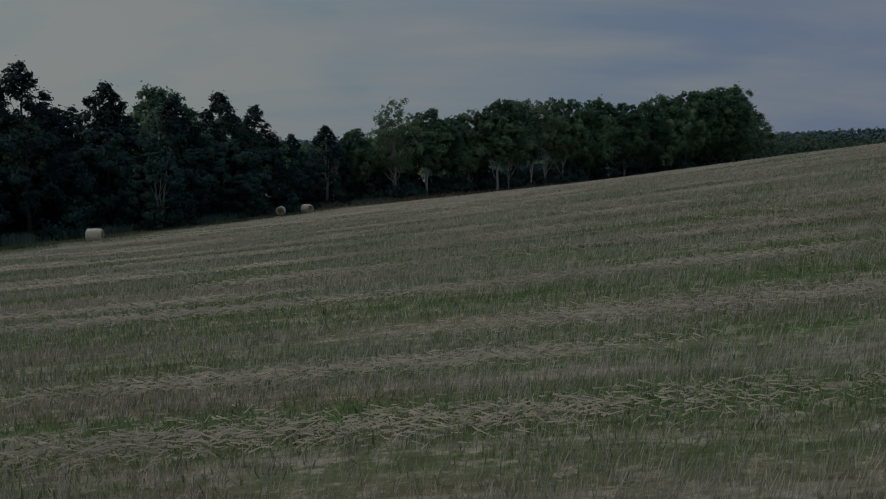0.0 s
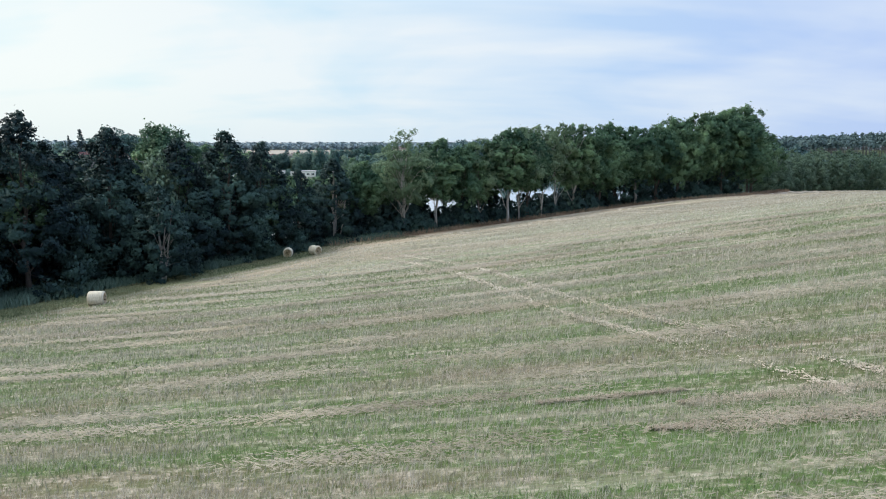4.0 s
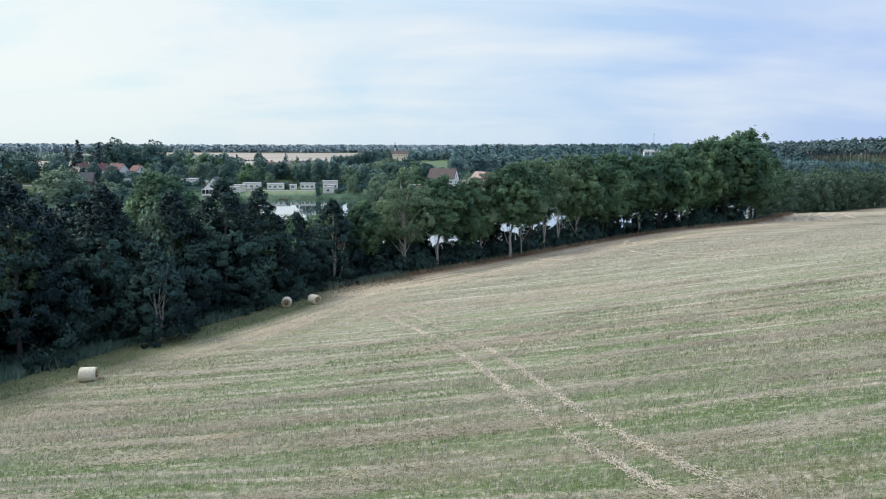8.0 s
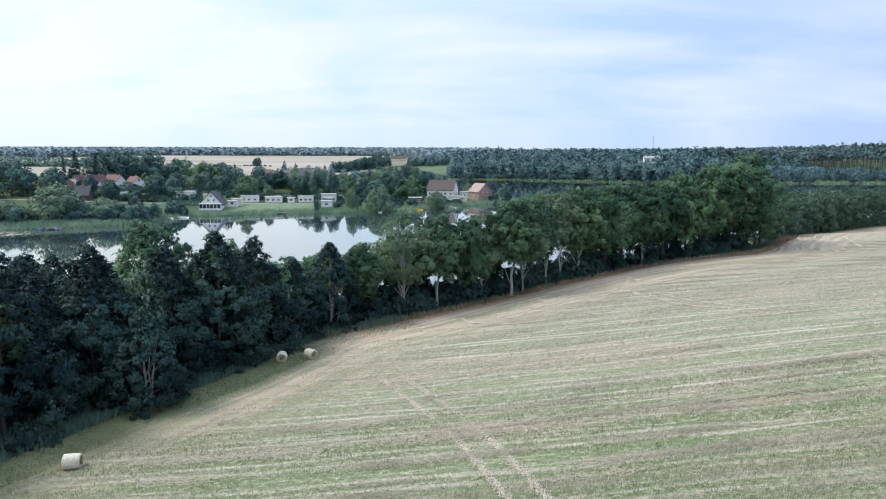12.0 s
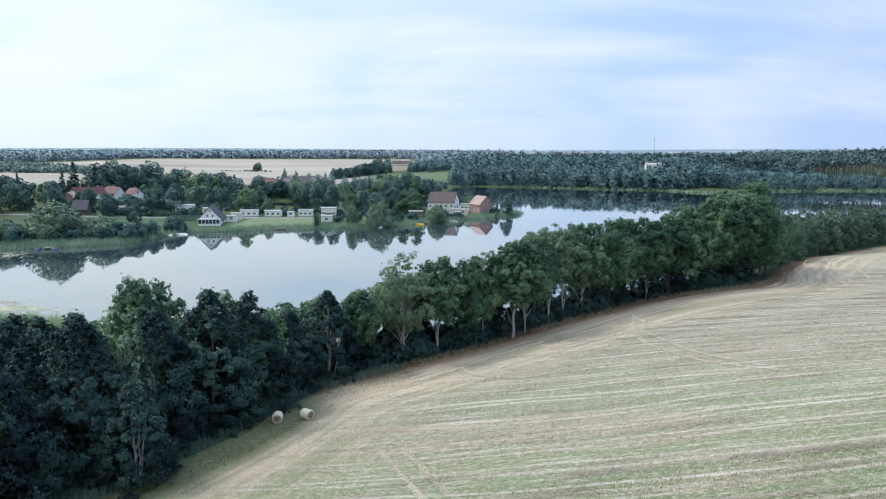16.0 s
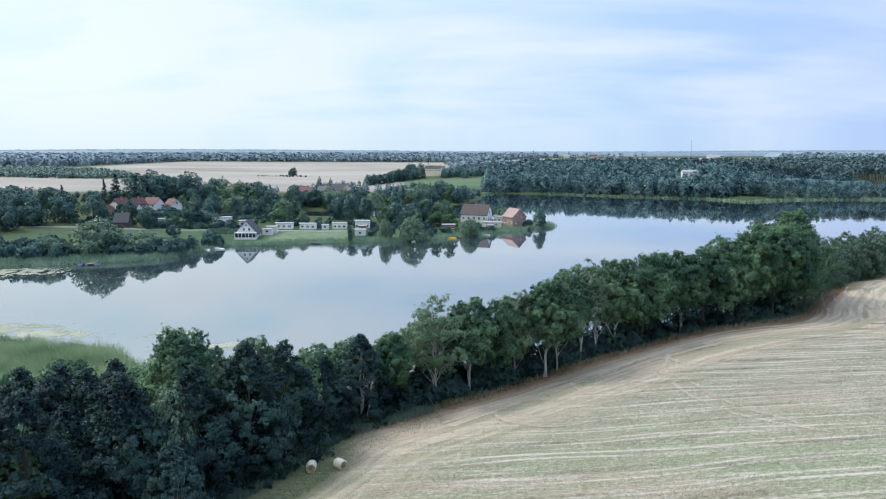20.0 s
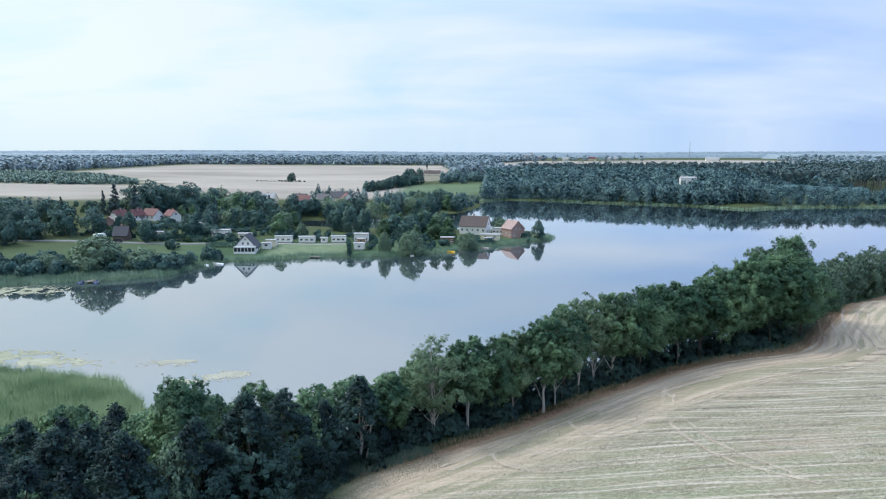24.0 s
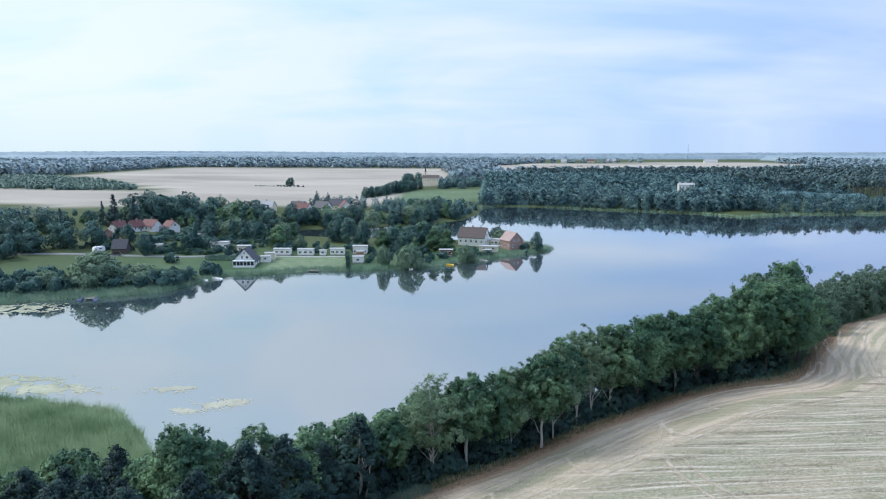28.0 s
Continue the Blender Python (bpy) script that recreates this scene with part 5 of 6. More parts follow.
def canopy(name, label, x0, x1, y0, y1, step, crown, h, mat, seed, within=None, clear=()):
    """The closed, domed roof of a far wood over a rectangle or inside a polygon, sloping to the ground at its edges."""
    rng = np.random.default_rng(seed)
    gx, gy = np.arange(x0, x1 + step, step), np.arange(y0, y1 + step, step)
    mx, my = np.meshgrid(gx, gy)
    mx, my = mx + rng.uniform(-0.3, 0.3, mx.shape) * step, my + rng.uniform(-0.3, 0.3, my.shape) * step
    fx, fy = mx.ravel(), my.ravel()
    ci, cj = np.floor((fx - x0) / crown).astype(int) + 2, np.floor((fy - y0) / crown).astype(int) + 2
    jit = rng.uniform(0.1, 0.9, (int((x1 - x0) / crown) + 6, int((y1 - y0) / crown) + 6, 3))
    best, tall = np.full(len(fx), 9.0), np.zeros(len(fx))
    for di in (-1, 0, 1):
        for dj in (-1, 0, 1):
            q = jit[ci + di, cj + dj]
            dist = np.hypot(((ci - 2 + di) + q[:, 0]) * crown + x0 - fx, ((cj - 2 + dj) + q[:, 1]) * crown + y0 - fy) / crown
            tall = np.where(dist < best, q[:, 2], tall)
            best = np.minimum(best, dist)
    dome = np.sqrt(np.clip(1 - (best / 0.85) ** 2, 0.02, 1))
    ok = ~inside(LAKE, fx, fy) & (edge_distance(LAKE, fx, fy, True) > 2 + step * 0.5)
    for poly in (WHEAT_MAIN, WHEAT_SIDE, WHEAT_EAST, WHEAT_FAR, MEADOW_HILL, *clear):
        ok &= ~inside(poly, fx, fy)
    if within is not None:
        ok &= inside(within, fx, fy)
    rim = np.zeros(mx.shape, bool)
    rim[[0, -1], :] = True
    rim[:, [0, -1]] = True
    ok &= ~rim.ravel()
    z = heights(fx, fy) + np.where(ok, h * (0.45 + 0.4 * dome + 0.28 * tall) + rng.normal(size=len(fx)) * 0.05 * h, -0.3)
    k = np.arange(len(fx)).reshape(mx.shape)
    quads_ = np.stack([k[:-1, :-1], k[:-1, 1:], k[1:, 1:], k[1:, :-1]], -1).reshape(-1, 4)
    quads_ = quads_[ok[quads_].any(1)]
    v = np.column_stack([fx, fy, z])
    return tagged(new(name, raw_mesh(name, v, quads_, mat, True)), label, "woods", kind="stuff")


SHORE_TREES = small_crowns("bushy", 14, 4.9, 300, 0.8, 6, 300) + small_crowns("alder", 15, 4.0, 260, 0.85, 2, 310)
INNER_TREES = small_crowns("bushy", 15, 5.1, 150, 1.15, 5, 320)
PINE_TREES = small_crowns("pine", 19, 3.4, 75, 1.15, 4, 330)
FAR_TREES = small_crowns("bushy", 13, 6.8, 34, 2.7, 5, 340, 1.1)
VILLA_VIEW = np.array([(168, 600), (192, 600), (190, 636), (170, 636)], float)
wood("shore_wood", "dense mixed wood along the far shore", [(6, 110, 592, 650), (100, 232, 556, 620)], SHORE_TREES, LEAF_HAZED_SHORE, 7, 5.6, (0.75, 1.15), [VILLA_VIEW])
wood("inner_wood", "dark mixed wood behind the far shore", [(10, 330, 630, 900)], INNER_TREES, LEAF_HAZED_SHORE, 8, 7.6, (0.8, 1.15), [VILLA_VIEW])
canopy("inner_wood", "dark mixed wood behind the far shore", 6, 334, 625, 905, 3.0, 8.0, 6.0, LEAF_HAZED_SHORE, 28, None, [VILLA_VIEW])


def pine_stand(name, label, x0, x1, y0, y1, gap, seed):
    """A stand of pines: crowns in one mesh, bare trunks in another."""
    rng = np.random.default_rng(seed)
    k = int((x1 - x0) * (y1 - y0) / gap ** 2)
    p = np.column_stack([rng.uniform(x0, x1, k), rng.uniform(y0, y1, k)])
    p = p[~inside(LAKE, p[:, 0], p[:, 1]) & ~inside(WHEAT_EAST, p[:, 0], p[:, 1])]
    z, s = heights(p[:, 0], p[:, 1]) - 0.3, rng.uniform(0.85, 1.1, len(p))
    v, f, nor = soup(PINE_TREES, np.column_stack([p, z, s]), rng)
    tagged(new(name, raw_mesh(name, v, f, LEAF_PINE, normals=nor)), label, "woods", kind="stuff")
    stem = tube([(0, 0, -0.5), (0.1, 0, 8), (0, 0.1, 15.5)], [0.24, 0.2, 0.12], 4)
    v, f, nor = soup([(*stem, stem[0])], np.column_stack([p, z, s]), rng)
    tagged(new("pine_trunks", raw_mesh("pine_trunks", v, f, BARK_PINE, True)), "bare pale pine trunks under dark crowns", "trunks", kind="stuff")


pine_stand("pine_wood", "tall dark pine wood with bare trunks", 250, 560, 640, 780, 7.5, 9)
pine_stand("pine_ridge", "dark pine ridge behind the mixed wood", 60, 560, 860, 960, 8.0, 19)
wood("shore_wood", "leafy trees on the slope below the pines", [(225, 560, 556, 622)], SHORE_TREES, LEAF_HAZED_SHORE, 10, 6.0, (0.35, 0.72))
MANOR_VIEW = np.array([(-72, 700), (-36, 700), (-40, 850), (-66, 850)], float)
wood("hill_trees", "row of dark trees round the hill meadow", [(-112, -72, 640, 720), (-90, 60, 726, 800), (-125, -75, 538, 562)], SHORE_TREES, LEAF_HAZED_SHORE, 11, 7.0, (0.55, 0.9), [MANOR_VIEW])
wood("shore_scrub", "low scrub below the hill meadow", [(-75, 14, 502, 622)], SHORE_TREES, LEAF_HAZED_SHORE, 18, 6.5, (0.28, 0.48))
YOUNG_TREES = small_crowns("bushy", 7, 3.8, 60, 1.25, 4, 350, 0.8)
wood("plantation", "young plantation between the grain fields", [(-770, -330, 670, 905)], YOUNG_TREES, LEAF_PLANTED, 46, 5.8, (0.6, 0.95), within=PLANTATION)
wood("west_wood", "dark wood west of the village", [(-420, -250, 300, 425)], INNER_TREES, LEAF_HAZED_SHORE, 13, 8.0, (0.40, 0.58))
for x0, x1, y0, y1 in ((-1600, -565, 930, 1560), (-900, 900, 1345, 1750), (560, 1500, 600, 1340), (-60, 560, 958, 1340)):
    wood("far_woods", "far woods towards the horizon, haze tinted into the leaves", [(x0 + 8, x1 - 8, y0 + 8, y1 - 8)], FAR_TREES, LEAF_HAZED_HORIZON, 45, 11.5, (0.7, 1.25))
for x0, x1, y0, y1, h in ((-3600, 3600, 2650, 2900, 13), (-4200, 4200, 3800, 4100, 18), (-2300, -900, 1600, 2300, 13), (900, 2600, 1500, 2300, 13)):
    canopy("horizon_woods", "woods along the horizon, leaves tinted pale blue for haze", x0, x1, y0, y1, 16.0, 36.0, h, LEAF_HAZE, 16)
rng_c = random.Random(17)
for i in range(16):
    x, y = -100 + 42 * (i + rng_c.random()) / 16, 640 + 105 * (i + rng_c.random()) / 16
    plant(rng_c.choice(["mid_oak", "mid_round"]), "oak", "dark spreading oak beside the hill meadow", "tree", x, y, rng_c.uniform(9, 13), group="trees round the manor")
for i in range(14):
    x = rng_c.choice([rng_c.uniform(-84, -68), rng_c.uniform(-38, 40)])
    plant(rng_c.choice(["mid_oak", "mid_round", "mid_spruce"]), "tree", "dark tree in the manor park", "tree", x, rng_c.uniform(815, 870), rng_c.uniform(8, 14), group="trees round the manor")
for i in range(18):
    plant("mid_bush", "bush", "low dry scrub in the grain field", "bush", -246 + 58 * (i + rng_c.random()) / 18, 792 + rng_c.uniform(-4, 4), rng_c.uniform(1.0, 2.2), group="field scrub")
for x, y, s in ((-208, 802, 0.7), (-212, 806, 0.55)):
    plant("mid_round", "tree", "lone round tree in the grain field", "tree", x, y, 14 * s)


def blades(area, n, h, wid, rng, z=None, lean=0.25, wave=0.0):
    """n upright blades spread over a polygon: verts, triangles and soft normals; wave: clumps of unlike height."""
    lo, hi = area.min(0), area.max(0)
    p = rng.uniform(lo, hi, (int(n * 3), 2))
    p = p[inside(area, p[:, 0], p[:, 1])][:n]
    k = len(p)
    a = rng.uniform(-math.pi / 2, math.pi / 2, k)
    hh = h * rng.uniform(0.65, 1.15, k) * (1 + wave * np.sin(p[:, 0] * 0.9 + 2 * np.sin(p[:, 1] * 0.5)) * np.sin(p[:, 1] * 1.1 + np.sin(p[:, 0] * 0.7)))
    ww = wid * rng.uniform(0.6, 1.3, k)
    g = np.maximum(heights(p[:, 0], p[:, 1]) if z is None else np.full(k, z), -0.1) - 0.05
    dx, dy = np.cos(a) * ww / 2, np.sin(a) * ww / 2
    l1, l2 = rng.normal(size=k) * lean * hh, rng.normal(size=k) * lean * hh
    v = np.stack([np.column_stack([p[:, 0] - dx, p[:, 1] - dy, g]), np.column_stack([p[:, 0] + dx, p[:, 1] + dy, g]), np.column_stack([p[:, 0] + l1, p[:, 1] + l2, g + hh])], 1).reshape(-1, 3)
    nor = unit(np.column_stack([0.5 * np.sin(a), -0.5 * np.cos(a), np.ones(k)]) + 0.3 * rng.normal(size=(k, 3)))
    return v, np.arange(3 * k).reshape(-1, 3), np.repeat(nor, 3, axis=0)


def band(line, inner, outer):
    """A polygon along a broken line, from inner to outer metres to its left."""
    p = np.asarray(line, float)
    t = np.gradient(p, axis=0)
    t /= np.linalg.norm(t, axis=1)[:, None]
    nrm = np.stack([-t[:, 1], t[:, 0]], 1)
    return np.vstack([p + nrm * inner, (p + nrm * outer)[::-1]])


rng_r = np.random.default_rng(21)
reed_area = np.array([(-150, 133), (-108, 137), (-84, 136), (-66, 131), (-57, 122), (-50, 112), (-52, 100), (-70, 96), (-110, 100), (-150, 110)], float)
v, f, nor = blades(reed_area, 150000, 2.1, 0.10, rng_r, None, 0.30, 0.35)
tagged(new("reed_bed", raw_mesh("reed_bed", v, f, REED, normals=nor)), "wide bed of pale green reeds at the water", "reeds", kind="stuff")
v, f, nor = blades(band(VILLAGE_SHORE[10:17], 1.2, -9.0), 70000, 1.8, 0.17, rng_r, None, 0.3)
tagged(new("reed_fringe", raw_mesh("reed_fringe", v, f, REED_SHORE, normals=nor)), "reed fringe along the meadow shore", "reeds", kind="stuff")
v, f, nor = blades(band(VILLAGE_SHORE[:11], 1.0, -3.6), 42000, 1.9, 0.15, rng_r, None, 0.2, 0.3)
tagged(new("reed_fringe", raw_mesh("reed_fringe", v, f, REED_SHORE, normals=nor)), "low reeds along the garden shore", "reeds", kind="stuff")
v, f, nor = blades(band([(430, 560)] + FAR_SHORE[:10], 1.5, -3.5), 12000, 1.6, 0.7, rng_r, None, 0.4)
tagged(new("reed_fringe", raw_mesh("reed_fringe", v, f, REED_SHORE, normals=nor)), "pale reed fringe below the far wood", "reeds", kind="stuff")


def pads(name, label, blobs, n, size, seed, colour):
    """Floating leaves and algae, spread over uneven patches (x, y, rx, ry)."""
    rng = np.random.default_rng(seed)
    vs, fs = [], []
    k = 0
    ang = np.arange(6) * math.pi / 3
    for x, y, rx, ry in blobs:
        for i in range(n):
            a, d_ = rng.uniform(0, 2 * math.pi), abs(rng.normal()) * 0.55
            px, py = x + rx * d_ * math.cos(a), y + ry * d_ * math.sin(a)
            if noise.noise(Vector((px * 0.35, py * 0.35, seed))) < -0.12:
                continue
            s = size * rng.uniform(0.5, 1.4)
            vs.append(np.column_stack([px + s * np.cos(ang), py + s * np.sin(ang), np.full(6, 0.012 + 0.02 * rng.uniform())]))
            fs += [(k, k + 1, k + 2, k + 3), (k, k + 3, k + 4, k + 5)]
            k += 6
    m = leaf_material(name + "_leaves", *colour, 0.05)
    return tagged(new(name, raw_mesh(name, np.vstack(vs), np.array(fs), m)), label, "water plants", kind="stuff")


pads("algae_mat", "pale yellow-green algae mats on the water", [(-50, 136.5, 3.6, 2.6), (-54, 133.5, 2.2, 1.2), (-46.5, 138, 2.5, 1.6), (-62, 144.5, 3.5, 2.2), (-59, 146, 3, 1.0)], 900, 0.22, 3, ((0.25, 0.25, 0.195), (0.39, 0.375, 0.30)))
pads("lily_pads", "field of pale lily pads near the reeds", [(-96, 147, 9, 4), (-86, 143.5, 7, 2.5), (-137, 213, 12, 6), (-156, 206, 18, 8)], 2800, 0.32, 4, ((0.25, 0.26, 0.18), (0.40, 0.39, 0.29)))

# ---- near field: bales, stubble, undergrowth ----
def bale_material(name, ends):
    m, n = material(name)
    pos = n.add("ShaderNodeTexCoord").outputs["Object"]
    xyz = n.add("ShaderNodeSeparateXYZ", {0: pos})
    if ends:
        rad = n.math("SQRT", n.math("ADD", n.math("POWER", xyz.outputs[0], 2.0), n.math("POWER", xyz.outputs[2], 2.0)))
        rings = n.math("SINE", n.math("ADD", n.math("MULTIPLY", rad, 55.0), n.math("MULTIPLY", n.noise(pos, 6.0, 3.0), 6.0)))
        v = n.math("ADD", n.math("MULTIPLY", rings, 0.25), n.noise(pos, 14.0, 4.0))
        col = n.mix(n.ramp(v, 0.2, 0.9), rgb(0.24, 0.18, 0.10), rgb(0.50, 0.40, 0.26))
    else:
        v = n.noise(n.mapping(pos, (4, 22, 4)), 1.0, 5.0)
        col = n.mix(n.ramp(v, 0.3, 0.7), rgb(0.42, 0.36, 0.26), rgb(0.72, 0.66, 0.54))
    bump = n.add("ShaderNodeBump", {"Height": v, "Strength": 0.6, "Distance": 0.03})
    finish(n, n.add("ShaderNodeBsdfPrincipled", {"Base Color": col, "Roughness": 0.9, "Normal": bump}))
    return m


BALE_SIDE, BALE_END = bale_material("net_wrapped_straw", False), bale_material("rolled_straw_end", True)


def hay_bale(x, y, turn, label):
    ob = new("hay_bale")
    r, l_ = 0.55, 1.2
    ob.matrix_basis = pose(x, y, ground_z(x, y) + r - 0.06, 0, 0, turn)
    rng = np.random.default_rng(int(abs(x * 10)))
    vs, fs, seg = [], [], 40
    prof = [(-l_ / 2, r - 0.10), (-l_ / 2 + 0.03, r - 0.03), (-l_ / 2 + 0.12, r), (-0.3, r + 0.012), (0, r + 0.004), (0.3, r + 0.012), (l_ / 2 - 0.12, r), (l_ / 2 - 0.03, r - 0.03), (l_ / 2, r - 0.10)]
    wob = 0.014 * rng.normal(size=(len(prof), seg))
    for i, (yy, rr) in enumerate(prof):
        for s in range(seg):
            a = 2 * math.pi * s / seg
            q = rr + wob[i, s]
            vs.append((q * math.cos(a), yy, max(q * math.sin(a), -r + 0.05)))
    for i in range(len(prof) - 1):
        for s in range(seg):
            fs.append((i * seg + s, (i + 1) * seg + s, (i + 1) * seg + (s + 1) % seg, i * seg + (s + 1) % seg))
    side_ = new("wrapped_side", raw_mesh("wrapped_side", vs, fs, BALE_SIDE, True))
    side_.parent = ob
    for e in (-1, 1):
        vs, fs = [(0, e * (l_ / 2 - 0.035), 0)], []
        for k_, (rr, inn) in enumerate(((0.2, 0.03), (0.4, 0.012), (r - 0.09, 0.004))):
            for s in range(seg):
                a = 2 * math.pi * s / seg
                q = rr * (1 + 0.02 * rng.normal())
                vs.append((q * math.cos(a), e * (l_ / 2 - inn + 0.006 * rng.normal()), max(q * math.sin(a), -r + 0.06)))
        quads_ = []
        for k_ in range(2):
            for s in range(seg):
                a, b = 1 + k_ * seg + s, 1 + k_ * seg + (s + 1) % seg
                quads_.append((a, b, b + seg, a + seg))
        quads_ += [(0, 1 + s, 1 + (s + 1) % seg, 1 + (s + 2) % seg) for s in range(0, seg, 2)]
        end = new("end_face", raw_mesh("end_face", vs, quads_, BALE_END, True))
        end.parent = ob
        tagged(end, "brown rolled straw end")
    return tagged(ob, label, "hay bale", "round bales")


hay_bale(-28.5, 57.1, 100, "pale round straw bale lying on the mown slope")
hay_bale(-19.5, 84.1, 8, "round straw bale showing its rolled end at the wood's edge")
hay_bale(-16.4, 84.4, 50, "round straw bale beside its neighbour at the wood's edge")


def stubble_material(name, green):
    m, n = material(name)
    pos = n.add("ShaderNodeTexCoord").outputs["Object"]
    geo = n.add("ShaderNodeNewGeometry")
    base, _ = field_colour(n, pos, 40.0)
    tint = n.mix(geo.outputs["Random Per Island"], rgb(*green[0]), rgb(*green[1]))
    col = n.mix(0.45, base, tint)
    p = n.add("ShaderNodeBsdfPrincipled", {"Base Color": col, "Roughness": 0.8, "Specular IOR Level": 0.2})
    finish(n, n.add("ShaderNodeMixShader", {0: 0.35, 1: p, 2: n.add("ShaderNodeBsdfTranslucent", {"Color": col})}))
    return m


rng_s = np.random.default_rng(31)
DRY, FRESH = ((0.31, 0.285, 0.215), (0.80, 0.75, 0.675)), ((0.115, 0.182, 0.072), (0.26, 0.355, 0.165))
STRAW_SLOPE = stubble_material("slope_straw", ((0.40, 0.365, 0.285), (0.92, 0.87, 0.79)))
STRAW_CUT, SHOOTS = stubble_material("cut_straw", DRY), stubble_material("green_shoots", FRESH)
STRAW_LOOSE = leaf_material("loose_straw", (0.22, 0.195, 0.140), (0.44, 0.385, 0.300), 0.1)


def patchy(x, y, seed):
    """A smooth value about -1 to 1 that lies in uneven bands along the rows."""
    r = y + 0.079 * x
    return 0.45 * np.sin(r * 1.9 + 1.3 * np.sin(x * 0.11 + seed) + seed) + 0.35 * np.sin(r * 0.83 + 0.9 * np.sin(x * 0.07 - seed)) + 0.3 * np.sin(x * 0.42 + seed * 2 + np.sin(r * 1.1)) + 0.2 * np.sin(x * 1.3 - r * 0.9)


def stalks(n_, y0, y1, h_, wid, grow, rng, seed, want, lean, spread_, straw=False):
    """Upright stalks or shoots over the near field, thinner with distance: verts and triangles."""
    y = rng.uniform(y0, y1, n_)
    x = rng.uniform(-1, 1, n_) * (0.74 * y + 2.5)
    near = edge_distance(FIELD_EDGE, x, y, False)
    ok = inside(FIELD, x, y) & (near > 6) & (patchy(x, y, seed) + 0.45 * rng.normal(size=n_) > want + (0.0 if straw else -0.35) * np.clip((4 - x) / 20, 0, 1))
    if straw:
        # sparse in the lying swaths and in the green patches
        row = np.round((y + 0.079 * x - 0.5 * np.sin(x * 0.07)) / 2.75)
        lying = np.abs(y + 0.079 * x - 0.5 * np.sin(x * 0.07) - row * 2.75 - 0.7 * np.sin(row * 2.3)) < 0.3
        ok &= (rng.uniform(size=n_) < np.where(lying, 0.3, 1.0)) & (rng.uniform(size=n_) > np.clip(1.3 * patchy(x, y, 5.0) + 0.1 + 0.3 * np.clip((4 - x) / 20, 0, 1), 0, 0.9))
    x, y = x[ok], y[ok]
    k = len(x)
    a = np.clip(rng.normal(size=k) * 0.7, -1.4, 1.4)
    hh = h_ * rng.uniform(0.55, 1.2, k)
    ww = (wid + grow * y) * rng.uniform(0.7, 1.3, k) / 2
    g = heights(x, y) - 0.02
    dx, dy = np.cos(a) * ww, np.sin(a) * ww
    tip = np.column_stack([x + (lean + rng.normal(size=k) * spread_) * hh, y + rng.normal(size=k) * spread_ * hh, g + hh])
    side_v = np.column_stack([dx, dy, np.zeros(k)])
    root = np.column_stack([x, y, g])
    v = np.stack([root - side_v, root + side_v, tip + 0.6 * side_v, tip - 0.6 * side_v], 1).reshape(-1, 3)
    nor = unit(np.column_stack([0.6 * np.sin(a), -0.6 * np.cos(a), np.full(k, 0.8)]) + 0.3 * rng.normal(size=(k, 3)))
    return v, np.arange(4 * k).reshape(-1, 4), np.repeat(nor, 4, axis=0)


v, f, nor = stalks(270000, 5.5, 48, 0.20, 0.006, 0.00048, rng_s, 2.0, -0.85, 0.15, 0.17, True)
tagged(new("stubble", raw_mesh("stubble", v, f, STRAW_CUT, normals=nor)), "short pale stubble standing on the mown field", "stubble", kind="stuff")
v, f, nor = stalks(190000, 42, 112, 0.18, 0.010, 0.00045, rng_s, 2.0, -0.45, 0.15, 0.2, True)
tagged(new("stubble", raw_mesh("stubble", v, f, STRAW_SLOPE, normals=nor)), "short pale stubble on the mown slope", "stubble", kind="stuff")
v, f, nor = stalks(210000, 5.5, 62, 0.14, 0.012, 0.0006, rng_s, 5.0, 0.12, 0.0, 0.35)
tagged(new("regrowth", raw_mesh("regrowth", v, f, SHOOTS, normals=nor)), "green regrowth between the stubble rows", "grass", kind="stuff")


def swath_straw(n_, rng, first=1, last=24, reach=45.0):
    """Loose straw lying in swaths along the rows: verts, triangles and normals."""
    row = rng.integers(first, last, n_)
    x = rng.uniform(-40, reach, n_)
    thin = np.sin(x * 0.13 + row * 2.4) + np.sin(x * 0.37 + row * 5.1)
    y = row * 2.75 + 0.7 * np.sin(row * 2.3) - 0.079 * x + 0.5 * np.sin(x * 0.07) + rng.normal(size=n_) * (0.32 + 0.1 * np.sin(row * 4.1))
    ok = (thin + rng.normal(size=n_) * 0.5 > 0.1 + 0.3 * (row > 21)) & (np.abs(x) < 8 + 0.75 * y) & (y > 3)
    ok &= inside(FIELD, x, y) & (edge_distance(FIELD_EDGE, x, y, False) > 11)
    x, y = x[ok], y[ok]
    k = len(x)
    a = 0.3 + rng.normal(size=k) * 0.6
    l_ = rng.uniform(0.10, 0.30, k) * (1 + y * 0.009)
    wd = 0.0025 + 0.00028 * y
    z = heights(x, y) + 0.05 + rng.uniform(0, 0.10, k)
    p = np.column_stack([x, y, z])
    dv = np.column_stack([np.cos(a) * l_, np.sin(a) * l_, rng.normal(size=k) * 0.06])
    side_v = np.column_stack([-np.sin(a) * wd, np.cos(a) * wd, np.full(k, 0.01)])
    nor = unit(np.array((0.0, -0.25, 1.0)) + 0.3 * rng.normal(size=(k, 3)))
    return np.stack([p - dv / 2 + side_v, p - dv / 2 - side_v, p + dv / 2], 1).reshape(-1, 3), np.arange(3 * k).reshape(-1, 3), np.repeat(nor, 3, axis=0)


